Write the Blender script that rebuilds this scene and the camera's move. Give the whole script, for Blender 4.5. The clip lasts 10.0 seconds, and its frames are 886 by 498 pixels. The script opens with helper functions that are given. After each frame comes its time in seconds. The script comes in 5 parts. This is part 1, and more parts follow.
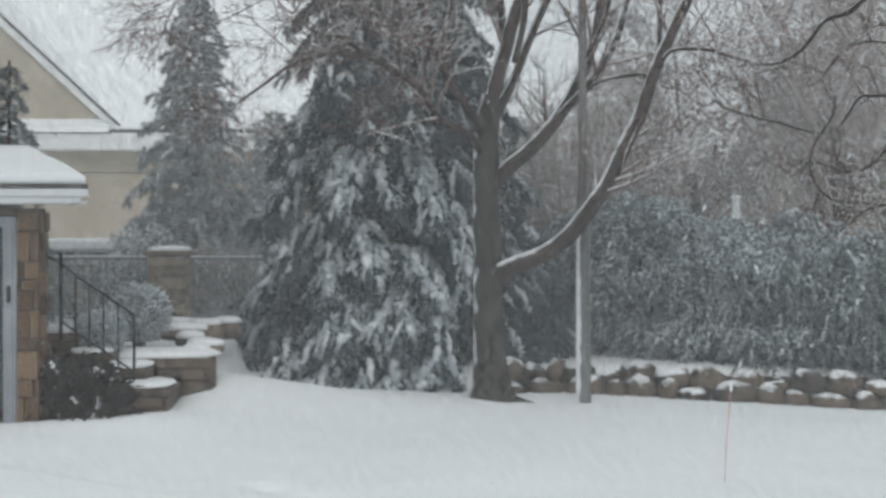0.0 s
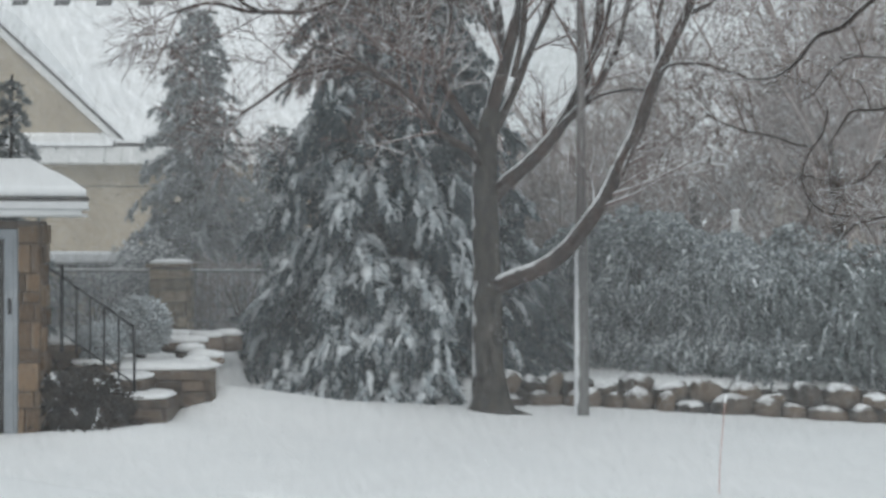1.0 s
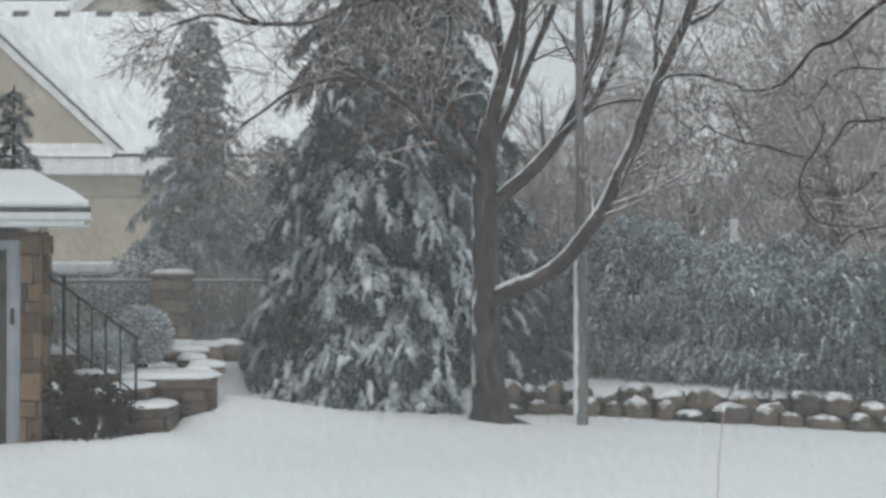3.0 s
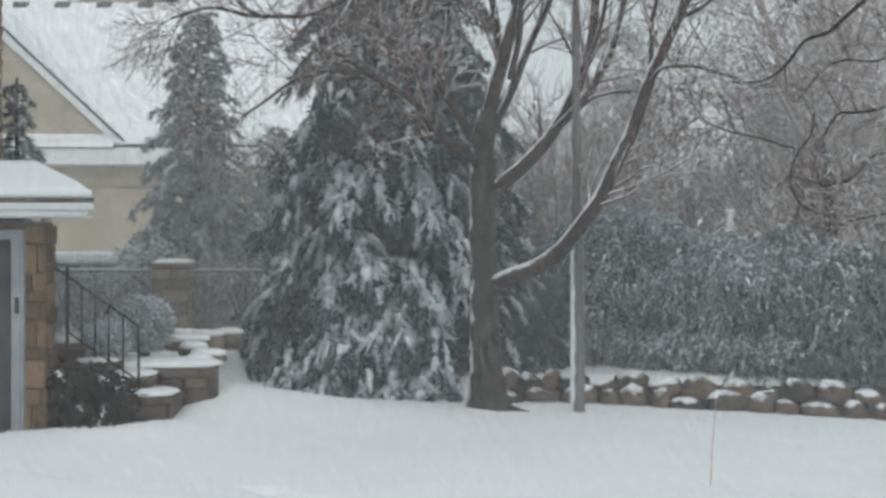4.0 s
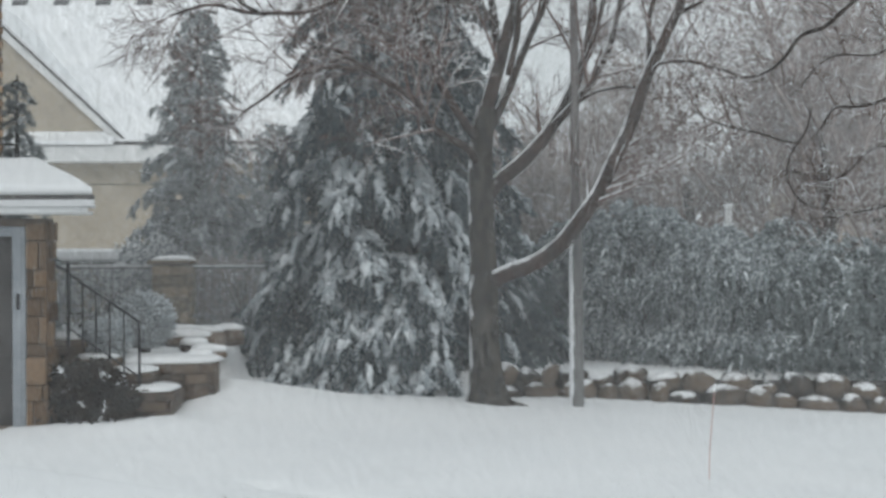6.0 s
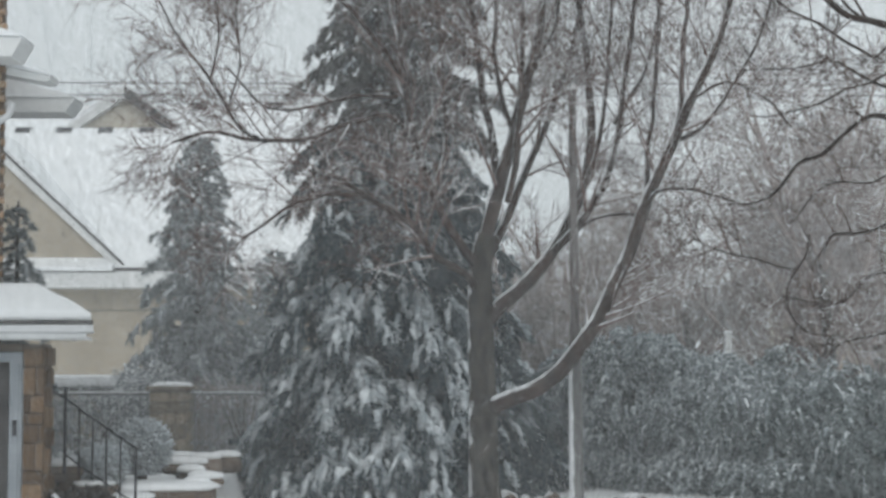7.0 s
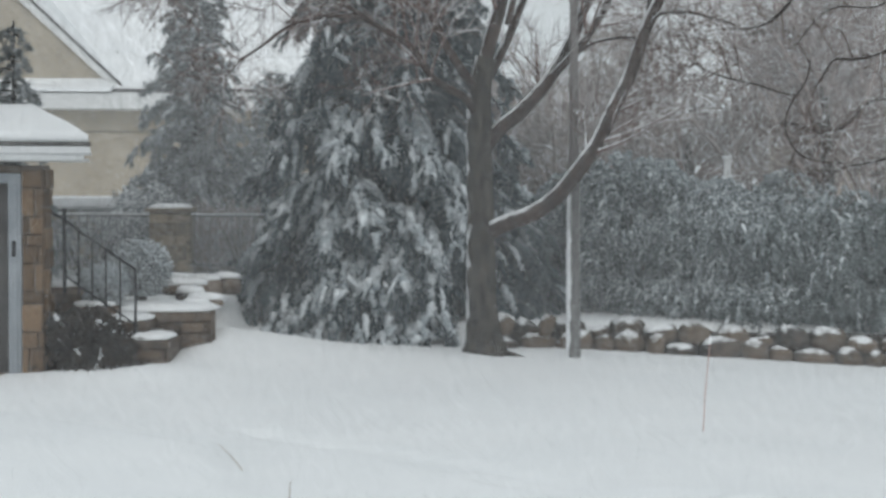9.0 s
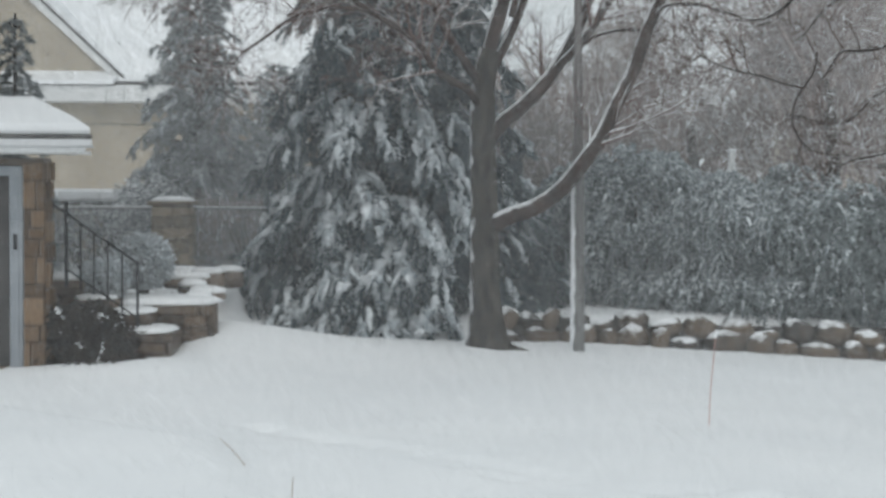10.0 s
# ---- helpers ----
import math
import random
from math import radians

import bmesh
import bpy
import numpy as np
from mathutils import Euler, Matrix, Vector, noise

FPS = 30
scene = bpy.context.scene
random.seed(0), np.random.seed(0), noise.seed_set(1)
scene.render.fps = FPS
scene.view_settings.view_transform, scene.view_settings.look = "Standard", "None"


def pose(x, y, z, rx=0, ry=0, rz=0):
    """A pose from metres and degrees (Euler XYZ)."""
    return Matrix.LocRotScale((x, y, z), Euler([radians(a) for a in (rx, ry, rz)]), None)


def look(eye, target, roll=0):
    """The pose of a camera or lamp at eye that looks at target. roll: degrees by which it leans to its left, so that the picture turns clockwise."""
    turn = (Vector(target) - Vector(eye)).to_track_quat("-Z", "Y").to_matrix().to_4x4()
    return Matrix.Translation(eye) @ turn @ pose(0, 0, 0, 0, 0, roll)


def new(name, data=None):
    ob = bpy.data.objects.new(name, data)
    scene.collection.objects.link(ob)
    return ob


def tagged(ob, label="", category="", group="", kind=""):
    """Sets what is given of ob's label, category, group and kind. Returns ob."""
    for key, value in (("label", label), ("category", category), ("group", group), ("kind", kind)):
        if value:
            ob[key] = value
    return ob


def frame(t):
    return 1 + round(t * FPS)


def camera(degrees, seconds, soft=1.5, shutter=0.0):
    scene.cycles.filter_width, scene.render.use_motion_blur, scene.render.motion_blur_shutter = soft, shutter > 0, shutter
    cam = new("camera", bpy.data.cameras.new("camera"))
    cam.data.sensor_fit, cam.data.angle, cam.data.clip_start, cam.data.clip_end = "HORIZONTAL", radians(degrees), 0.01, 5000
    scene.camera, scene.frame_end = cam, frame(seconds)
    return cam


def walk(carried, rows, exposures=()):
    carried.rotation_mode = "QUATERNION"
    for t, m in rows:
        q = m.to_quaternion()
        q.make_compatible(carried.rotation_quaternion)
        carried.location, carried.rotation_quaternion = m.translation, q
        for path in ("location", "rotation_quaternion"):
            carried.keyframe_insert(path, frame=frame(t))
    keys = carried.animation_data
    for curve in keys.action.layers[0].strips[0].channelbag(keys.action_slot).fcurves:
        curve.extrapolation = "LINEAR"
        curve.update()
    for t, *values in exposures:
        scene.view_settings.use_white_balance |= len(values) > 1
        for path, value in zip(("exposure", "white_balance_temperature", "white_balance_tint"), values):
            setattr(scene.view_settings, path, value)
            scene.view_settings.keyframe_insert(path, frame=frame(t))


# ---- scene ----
cam = camera(30, 10.0, soft=3.0)
PATH = [(0.0, pose(-0.074, 0.548, 2.017, 89.051, -0.098, -0.064)),
        (0.5, pose(-0.006, 0.416, 1.999, 89.274, -0.132, 0.120)),
        (1.0, pose(-0.006, 0.429, 2.003, 89.550, -0.170, 0.105)),
        (1.5, pose(0.006, 0.422, 2.006, 89.779, -0.173, 0.142)),
        (2.0, pose(-0.005, 0.413, 2.010, 89.890, -0.117, 0.104)),
        (2.5, pose(-0.018, 0.392, 2.005, 89.940, -0.123, 0.068)),
        (4.0, pose(-0.002, 0.091, 2.004, 89.538, -0.060, 0.048)),
        (4.5, pose(0.000, -0.000, 2.000, 89.236, 0.000, 0.000)),
        (5.0, pose(0.009, 0.016, 2.001, 89.052, 0.037, 0.026)),
        (6.5, pose(0.002, 0.018, 1.984, 90.308, 0.162, 0.031)),
        (7.0, pose(0.003, 0.031, 1.981, 93.828, 0.028, 0.006)),
        (7.5, pose(0.012, 0.016, 1.987, 95.393, -0.121, 0.009)),
        (8.0, pose(0.007, 0.062, 1.976, 93.248, -0.193, -0.044)),
        (8.5, pose(0.013, 0.099, 1.982, 89.640, -0.222, -0.021)),
        (9.0, pose(0.031, 0.051, 1.991, 87.693, -0.298, 0.030)),
        (9.5, pose(0.017, 0.063, 1.984, 87.536, -0.347, 0.058)),
        (10.0, pose(0.022, 0.148, 1.990, 87.450, -0.318, 0.127))]
walk(cam, PATH)

# ---- world and light: an overcast, snowing winter day ----
world = bpy.data.worlds.new("overcast_sky")
scene.world = world
world.use_nodes = True
wn, wl = world.node_tree.nodes, world.node_tree.links
sky = wn.new("ShaderNodeTexSky")
sky.sky_type, sky.sun_disc = "NISHITA", False
sky.sun_elevation, sky.sun_rotation = radians(42), radians(200)
sky.air_density, sky.dust_density, sky.ozone_density = 1.0, 6.0, 1.0
soften = wn.new("ShaderNodeHueSaturation")
soften.inputs["Saturation"].default_value = 0.12
soften.inputs["Value"].default_value = 0.10
cloud = wn.new("ShaderNodeMix")
cloud.data_type = "RGBA"
cloud.inputs[0].default_value = 0.80
cloud.inputs[7].default_value = (0.695, 0.765, 0.797, 1)
wl.new(sky.outputs[0], soften.inputs["Color"])
wl.new(soften.outputs[0], cloud.inputs[6])
wl.new(cloud.outputs[2], wn["Background"].inputs["Color"])
wn["Background"].inputs["Strength"].default_value = 1.0
sun = new("sun", bpy.data.lights.new("sun", "SUN"))
sun.data.energy, sun.data.angle, sun.data.color = 0.5, radians(40), (1.0, 0.97, 0.93)
sun.matrix_world = look((6, -10, 14), (0, 10, 0))


# ---- materials ----
def material(name, colour_a, colour_b, scale=8.0, rough=0.8, bump=0.2, bump_scale=40.0, metal=0.0, stretch=(1, 1, 1),
             snow=None, snow_level=0.35, island=0.0, piece=0.0):
    """Two-scale procedural surface. snow: the direction of the faces on which snow lies or sticks."""
    m = bpy.data.materials.new(name)
    m.use_nodes = True
    n, l = m.node_tree.nodes, m.node_tree.links
    p = n["Principled BSDF"]
    p.inputs["Roughness"].default_value, p.inputs["Metallic"].default_value = rough, metal
    p.inputs["Specular IOR Level"].default_value = 0.25
    co = n.new("ShaderNodeTexCoord")
    mp = n.new("ShaderNodeMapping")
    mp.inputs["Scale"].default_value = stretch
    l.new(co.outputs["Object"], mp.inputs["Vector"])
    big, fine = n.new("ShaderNodeTexNoise"), n.new("ShaderNodeTexNoise")
    big.inputs["Scale"].default_value, big.inputs["Detail"].default_value = scale, 6
    fine.inputs["Scale"].default_value, fine.inputs["Detail"].default_value = bump_scale, 5
    l.new(mp.outputs[0], big.inputs["Vector"])
    l.new(mp.outputs[0], fine.inputs["Vector"])
    add = n.new("ShaderNodeMath")
    add.operation = "MULTIPLY_ADD"
    add.inputs[1].default_value, add.inputs[2].default_value = 0.45, -0.22
    l.new(fine.outputs["Fac"], add.inputs[0])
    both = n.new("ShaderNodeMath")
    l.new(big.outputs["Fac"], both.inputs[0])
    l.new(add.outputs[0], both.inputs[1])
    last = both
    for amount, node, socket in ((island, "ShaderNodeNewGeometry", "Random Per Island"), (piece, "ShaderNodeObjectInfo", "Random")):
        if amount:
            rnd, mad, sm = n.new(node), n.new("ShaderNodeMath"), n.new("ShaderNodeMath")
            mad.operation = "MULTIPLY_ADD"
            mad.inputs[1].default_value, mad.inputs[2].default_value = amount, -amount / 2
            l.new(rnd.outputs[socket], mad.inputs[0])
            l.new(last.outputs[0], sm.inputs[0])
            l.new(mad.outputs[0], sm.inputs[1])
            last = sm
    ramp = n.new("ShaderNodeMapRange")
    ramp.inputs[1].default_value, ramp.inputs[2].default_value = 0.3, 0.7
    l.new(last.outputs[0], ramp.inputs[0])
    mix = n.new("ShaderNodeMix")
    mix.data_type = "RGBA"
    mix.inputs[6].default_value, mix.inputs[7].default_value = (*colour_a, 1), (*colour_b, 1)
    l.new(ramp.outputs[0], mix.inputs[0])
    colour = mix.outputs[2]
    if snow:
        geo, dot, jit, lev = n.new("ShaderNodeNewGeometry"), n.new("ShaderNodeVectorMath"), n.new("ShaderNodeMath"), n.new("ShaderNodeMapRange")
        dot.operation = "DOT_PRODUCT"
        dot.inputs[1].default_value = Vector(snow).normalized()
        jit.operation = "MULTIPLY_ADD"
        jit.inputs[1].default_value = 0.9
        lump = n.new("ShaderNodeTexNoise")
        lump.inputs["Scale"].default_value, lump.inputs["Detail"].default_value = 5.0, 4
        l.new(co.outputs["Object"], lump.inputs["Vector"])
        l.new(geo.outputs["Normal"], dot.inputs[0])
        l.new(lump.outputs["Fac"], jit.inputs[0])
        l.new(dot.outputs["Value"], jit.inputs[2])
        lev.inputs[1].default_value, lev.inputs[2].default_value = snow_level + 0.45, snow_level + 0.65
        l.new(jit.outputs[0], lev.inputs[0])
        over = n.new("ShaderNodeMix")
        over.data_type = "RGBA"
        over.inputs[7].default_value = (0.80, 0.82, 0.84, 1)
        l.new(lev.outputs[0], over.inputs[0])
        l.new(colour, over.inputs[6])
        colour = over.outputs[2]
    l.new(colour, p.inputs["Base Color"])
    if bump:
        b = n.new("ShaderNodeBump")
        b.inputs["Strength"].default_value, b.inputs["Distance"].default_value = bump, 0.02
        l.new(fine.outputs["Fac"], b.inputs["Height"])
        l.new(b.outputs[0], p.inputs["Normal"])
    return m


UP, WIND = (0, 0, 1), (-1, -0.35, 0.25)
SNOW = material("snow", (0.78, 0.80, 0.82), (0.86, 0.875, 0.885), 1.2, 0.9, 0.25, 14)
GROUND_SNOW = material("ground_snow", (0.80, 0.82, 0.835), (0.86, 0.875, 0.885), 0.35, 0.92, 0.06, 3.0)
FROST = material("frosted_needles", (0.33, 0.375, 0.40), (0.76, 0.80, 0.825), 5, 0.9, 0, 40, island=0.5)
NEEDLE = material("spruce_needles", (0.024, 0.040, 0.046), (0.095, 0.127, 0.140), 3, 0.85, 0, 40, island=0.5)
# Grey-green needles, with extra lightness in the colour to imitate haze.
NEEDLE_GREY = material("hazed_grey_needles", (0.13, 0.152, 0.158), (0.33, 0.362, 0.37), 3, 0.85, 0, 40, island=0.5)
NEEDLE_BROWN = material("brownish_needles", (0.07, 0.07, 0.068), (0.18, 0.176, 0.17), 3, 0.85, 0, 40, island=0.5)
SCALE_LEAF = material("arborvitae_leaf", (0.105, 0.130, 0.134), (0.28, 0.315, 0.32), 3, 0.85, 0, 40, island=0.6)
DARK_LEAF = material("dark_shrub_leaf", (0.014, 0.012, 0.010), (0.055, 0.043, 0.034), 4, 0.8, 0, 40, island=0.6)
BARK = material("bark", (0.018, 0.012, 0.010), (0.066, 0.044, 0.037), 6, 0.95, 0.9, 30, stretch=(1, 1, 0.25), snow=(-0.75, -0.1, 0.75), snow_level=0.68)
TRUNK_BARK = material("trunk_bark", (0.005, 0.0045, 0.004), (0.078, 0.069, 0.058), 15, 0.95, 1.0, 30, stretch=(1, 1, 0.25), snow=(-1, -0.15, 0.1), snow_level=0.90)
TWIG = material("twig_bark", (0.10, 0.065, 0.057), (0.21, 0.148, 0.132), 5, 0.95, 0, 30, snow=(-0.4, 0, 0.9), snow_level=0.36, island=0.3)
DARK_TWIG = material("dark_twig_bark", (0.022, 0.018, 0.016), (0.065, 0.052, 0.046), 5, 0.95, 0, 30, snow=(-0.3, 0, 0.95), snow_level=0.72, island=0.3)
MID_TWIG = material("brown_twig_bark", (0.05, 0.037, 0.032), (0.135, 0.102, 0.09), 5, 0.95, 0, 30, snow=(-0.3, 0, 0.95), snow_level=0.55, island=0.3)
# Brown twigs under snow, their colour lightened to imitate haze before the woods.
THICKET = material("hazed_thicket_twigs", (0.19, 0.148, 0.134), (0.38, 0.318, 0.296), 2, 0.95, 0, 30, snow=UP, snow_level=0.52, island=0.4)
POLE_WOOD = material("weathered_pole", (0.09, 0.09, 0.09), (0.19, 0.19, 0.187), 5, 0.9, 0.5, 45, stretch=(1, 1, 0.1), snow=(-1, -0.25, 0.1), snow_level=0.60)
POLE_TOP = material("dark_pole_wood", (0.11, 0.10, 0.097), (0.20, 0.187, 0.18), 5, 0.9, 0.5, 45, stretch=(1, 1, 0.1))
BOULDER = material("field_stone", (0.035, 0.031, 0.028), (0.145, 0.112, 0.086), 3, 0.9, 0.8, 22, snow=(-0.3, -0.25, 0.9), snow_level=0.72, piece=0.6)
VENEER = material("house_stone_veneer", (0.075, 0.05, 0.032), (0.26, 0.175, 0.108), 6, 0.9, 0.8, 30, snow=(-0.6, -0.6, 0.5), snow_level=0.8, piece=0.35)
PLANTER = material("planter_stone", (0.075, 0.06, 0.05), (0.2, 0.155, 0.12), 5, 0.9, 0.7, 30, piece=0.5)
PILLAR = material("pillar_stone", (0.19, 0.155, 0.115), (0.36, 0.30, 0.225), 5, 0.9, 0.6, 30, piece=0.5)
MORTAR = material("mortar", (0.10, 0.08, 0.065), (0.17, 0.14, 0.115), 9, 0.95, 0.4, 50)
BRICK = material("house_brick", (0.17, 0.11, 0.07), (0.38, 0.27, 0.18), 6, 0.9, 0.5, 40, piece=0.6)
STUCCO = material("beige_stucco", (0.34, 0.295, 0.23), (0.43, 0.38, 0.305), 1.5, 0.95, 0.3, 60)
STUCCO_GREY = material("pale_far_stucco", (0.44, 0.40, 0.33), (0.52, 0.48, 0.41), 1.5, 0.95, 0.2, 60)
WHITE = material("white_painted_trim", (0.62, 0.63, 0.63), (0.74, 0.75, 0.75), 2, 0.6, 0.1, 30)
GREY_PAINT = material("grey_painted_frame", (0.21, 0.232, 0.255), (0.31, 0.335, 0.36), 4, 0.6, 0.2, 30)
DOOR_PAINT = material("dark_door_paint", (0.04, 0.038, 0.038), (0.085, 0.08, 0.078), 4, 0.5, 0.2, 30)
SHINGLE = material("roof_shingle", (0.05, 0.05, 0.05), (0.12, 0.115, 0.11), 6, 0.95, 0.5, 40)
IRON = material("black_iron", (0.015, 0.016, 0.018), (0.045, 0.046, 0.05), 12, 0.6, 0.2, 60, metal=0.3, snow=(-0.6, 0, 0.8), snow_level=0.62)
GUTTER = material("painted_gutter", (0.5, 0.51, 0.52), (0.62, 0.63, 0.64), 3, 0.5, 0.1, 30)
GREY_TWIG = material("grey_twiggy_shrub", (0.22, 0.23, 0.232), (0.42, 0.44, 0.445), 6, 0.9, 0, 40, island=0.4)
DARK_BACKING = material("dark_wall_backing", (0.02, 0.018, 0.016), (0.06, 0.05, 0.042), 9, 0.95, 0.4, 50)
WIRE = material("wire_rubber", (0.03, 0.03, 0.032), (0.05, 0.05, 0.052), 5, 0.7, 0, 30)
STAKE = material("orange_red_fibreglass", (0.42, 0.25, 0.22), (0.55, 0.36, 0.32), 8, 0.5, 0.1, 60)
STRAW = material("dry_straw", (0.2, 0.15, 0.1), (0.33, 0.26, 0.18), 8, 0.9, 0.1, 60)
# Iron lightened to grey to imitate haze; snow sticks to its upper left faces.
FENCE = material("hazed_fence_iron", (0.15, 0.155, 0.16), (0.28, 0.285, 0.29), 12, 0.8, 0.2, 60, snow=(-0.6, 0, 0.8), snow_level=0.62)


def haze_flake_material(name, cover):
    """Partly clear white surface, for the haze veils and the larger snowflakes."""
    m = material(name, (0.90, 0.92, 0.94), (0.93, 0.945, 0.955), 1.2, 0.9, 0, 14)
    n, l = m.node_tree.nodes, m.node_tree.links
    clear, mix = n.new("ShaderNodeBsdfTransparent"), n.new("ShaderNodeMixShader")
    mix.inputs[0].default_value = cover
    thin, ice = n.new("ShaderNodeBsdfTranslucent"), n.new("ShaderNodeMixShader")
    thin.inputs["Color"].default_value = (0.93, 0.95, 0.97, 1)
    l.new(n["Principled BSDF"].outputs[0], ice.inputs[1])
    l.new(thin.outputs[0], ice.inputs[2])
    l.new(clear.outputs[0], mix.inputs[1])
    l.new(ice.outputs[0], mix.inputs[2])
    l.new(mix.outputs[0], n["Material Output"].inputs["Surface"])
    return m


# Faint white covers that stand in for haze, near and far.
HAZE, HAZE_FAR = haze_flake_material("near_haze", 0.036), haze_flake_material("far_haze", 0.11)
FLAKE_LARGE = haze_flake_material("large_flake", 0.5)
VENT = material("dark_roof_vent", (0.05, 0.05, 0.055), (0.1, 0.1, 0.105), 6, 0.8, 0.1, 40)
GLASS_DARK = material("dark_pane", (0.03, 0.035, 0.04), (0.05, 0.055, 0.06), 2, 0.12, 0, 10)


# ---- mesh helpers ----
def mesh_np(name, verts, faces, mat, smooth=False):
    """A mesh from vertex and face arrays (all faces with the same number of corners)."""
    verts, faces = np.asarray(verts, np.float32), np.asarray(faces, np.int32)
    me = bpy.data.meshes.new(name)
    k = faces.shape[1]
    me.vertices.add(len(verts))
    me.vertices.foreach_set("co", verts.ravel())
    me.loops.add(faces.size)
    me.loops.foreach_set("vertex_index", faces.ravel())
    me.polygons.add(len(faces))
    me.polygons.foreach_set("loop_start", np.arange(0, faces.size, k, dtype=np.int32))
    me.polygons.foreach_set("use_smooth", np.full(len(faces), smooth))
    me.update(calc_edges=True)
    me.materials.append(mat)
    return me


def mesh_bm(name, bm, mat, smooth=False):
    me = bpy.data.meshes.new(name)
    bmesh.ops.recalc_face_normals(bm, faces=bm.faces[:])
    for f in bm.faces:
        f.smooth = smooth
    bm.to_mesh(me)
    bm.free()
    me.materials.append(mat)
    return me


def thing(name, label, category, group="", kind="", at=(0, 0, 0), data=None):
    ob = new(name, data)
    ob.location = at
    if data is None:
        ob.empty_display_size = 0.1
    return tagged(ob, label, category, group, kind)


def part(name, me, parent, label="", m=None, kind=""):
    """One mesh object under a thing or a part."""
    ob = new(name, me)
    ob.parent = parent
    if m is not None:
        ob.matrix_basis = m
    return tagged(ob, label, kind=kind)


def box_bm(bm, lo, hi, bevel=0.0, seg=1):
    r = bmesh.ops.create_cube(bm, size=1, matrix=Matrix.Translation([(a + b) / 2 for a, b in zip(lo, hi)]) @ Matrix.Diagonal([abs(b - a) for a, b in zip(lo, hi)] + [1]))
    if bevel:
        edges = list({e for v in r["verts"] for e in v.link_edges})
        bmesh.ops.bevel(bm, geom=edges, offset=bevel, segments=seg, affect="EDGES", profile=0.5)


def box(name, lo, hi, mat, bevel=0.008, seg=1):
    bm = bmesh.new()
    box_bm(bm, lo, hi, bevel, seg)
    return mesh_bm(name, bm, mat)


def prism(name, outline, axis, a, b, mat):
    """A closed outline in two coordinates, drawn out along the third axis from a to b."""
    n = len(outline)
    def at(u, v, w):
        return {"x": (w, u, v), "y": (u, w, v), "z": (u, v, w)}[axis]
    bm = bmesh.new()
    vs = [bm.verts.new(at(u, v, w)) for w in (a, b) for u, v in outline]
    bm.faces.new(vs[:n])
    bm.faces.new(vs[n:][::-1])
    for i in range(n):
        j = (i + 1) % n
        bm.faces.new((vs[i], vs[j], vs[n + j], vs[n + i]))
    return mesh_bm(name, bm, mat)


def tubes(lines, sides=5):
    """Vertices and quads of tapered tubes. Each line: points and radii."""
    V, Q, base = [], [], 0
    ang = np.arange(sides) * 2 * np.pi / sides
    ca, sa = np.cos(ang)[:, None], np.sin(ang)[:, None]
    ring = np.arange(sides)
    for pts, rad in lines:
        pts = np.asarray(pts, float)
        k = len(pts)
        tan = np.gradient(pts, axis=0)
        tan /= np.linalg.norm(tan, axis=1)[:, None] + 1e-9
        ref = np.array([0.0, 1, 0]) if abs(tan[0][1]) < 0.8 else np.array([1.0, 0, 0])
        a = np.cross(tan, ref)
        a /= np.linalg.norm(a, axis=1)[:, None] + 1e-9
        b = np.cross(tan, a)
        for i in range(k):
            V.append(pts[i] + rad[i] * (ca * a[i] + sa * b[i]))
        for i in range(k - 1):
            lo = base + i * sides
            Q.append(np.stack([lo + ring, lo + (ring + 1) % sides, lo + sides + (ring + 1) % sides, lo + sides + ring], 1))
        base += k * sides
    return np.concatenate(V), np.concatenate(Q)


def blades(o, d, length, width, rng):
    """Thin three-sided spikes from points o along d."""
    n = len(o)
    d = d / (np.linalg.norm(d, axis=1)[:, None] + 1e-9)
    a = np.cross(d, rng.normal(size=(n, 3)))
    a /= np.linalg.norm(a, axis=1)[:, None] + 1e-9
    b = np.cross(d, a)
    w = np.broadcast_to(np.asarray(width), (n,))[:, None]
    length = np.broadcast_to(np.asarray(length), (n,))[:, None]
    v = np.stack([o + a * w, o + (-0.5 * a + 0.87 * b) * w, o + (-0.5 * a - 0.87 * b) * w, o + d * length], 1).reshape(-1, 3)
    i = (np.arange(n) * 4)[:, None]
    f = np.concatenate([i + [0, 1, 3], i + [1, 2, 3], i + [2, 0, 3]], 0)
    return v, f


_bm = bmesh.new()
bmesh.ops.create_icosphere(_bm, subdivisions=2, radius=1)
ICO_V = np.array([v.co[:] for v in _bm.verts])
ICO_F = np.array([[v.index for v in f.verts] for f in _bm.faces])
_bm.free()
_bm = bmesh.new()
bmesh.ops.create_icosphere(_bm, subdivisions=1, radius=1)
LOW_V = np.array([v.co[:] for v in _bm.verts])
LOW_F = np.array([[v.index for v in f.verts] for f in _bm.faces])
_bm.free()


def lumps(o, d, length, width, height, rng):
    """Small uneven lumps of snow, long along d and flat, joined."""
    n = len(o)
    d = d / (np.linalg.norm(d, axis=1)[:, None] + 1e-9)
    side = np.cross(d, [0, 0, 1.0])
    side /= np.linalg.norm(side, axis=1)[:, None] + 1e-9
    up = np.cross(side, d)
    jit = 1 + rng.uniform(-0.3, 0.3, size=(n, len(LOW_V)))
    p = LOW_V[None] * jit[..., None]
    f3 = lambda q: np.broadcast_to(np.asarray(q), (n,))[:, None, None]
    v = o[:, None] + p[..., :1] * d[:, None] * f3(length) + p[..., 1:2] * side[:, None] * f3(width) + p[..., 2:] * up[:, None] * f3(height)
    f = (np.arange(n) * len(LOW_V))[:, None, None] + LOW_F[None]
    return v.reshape(-1, 3), f.reshape(-1, 3)


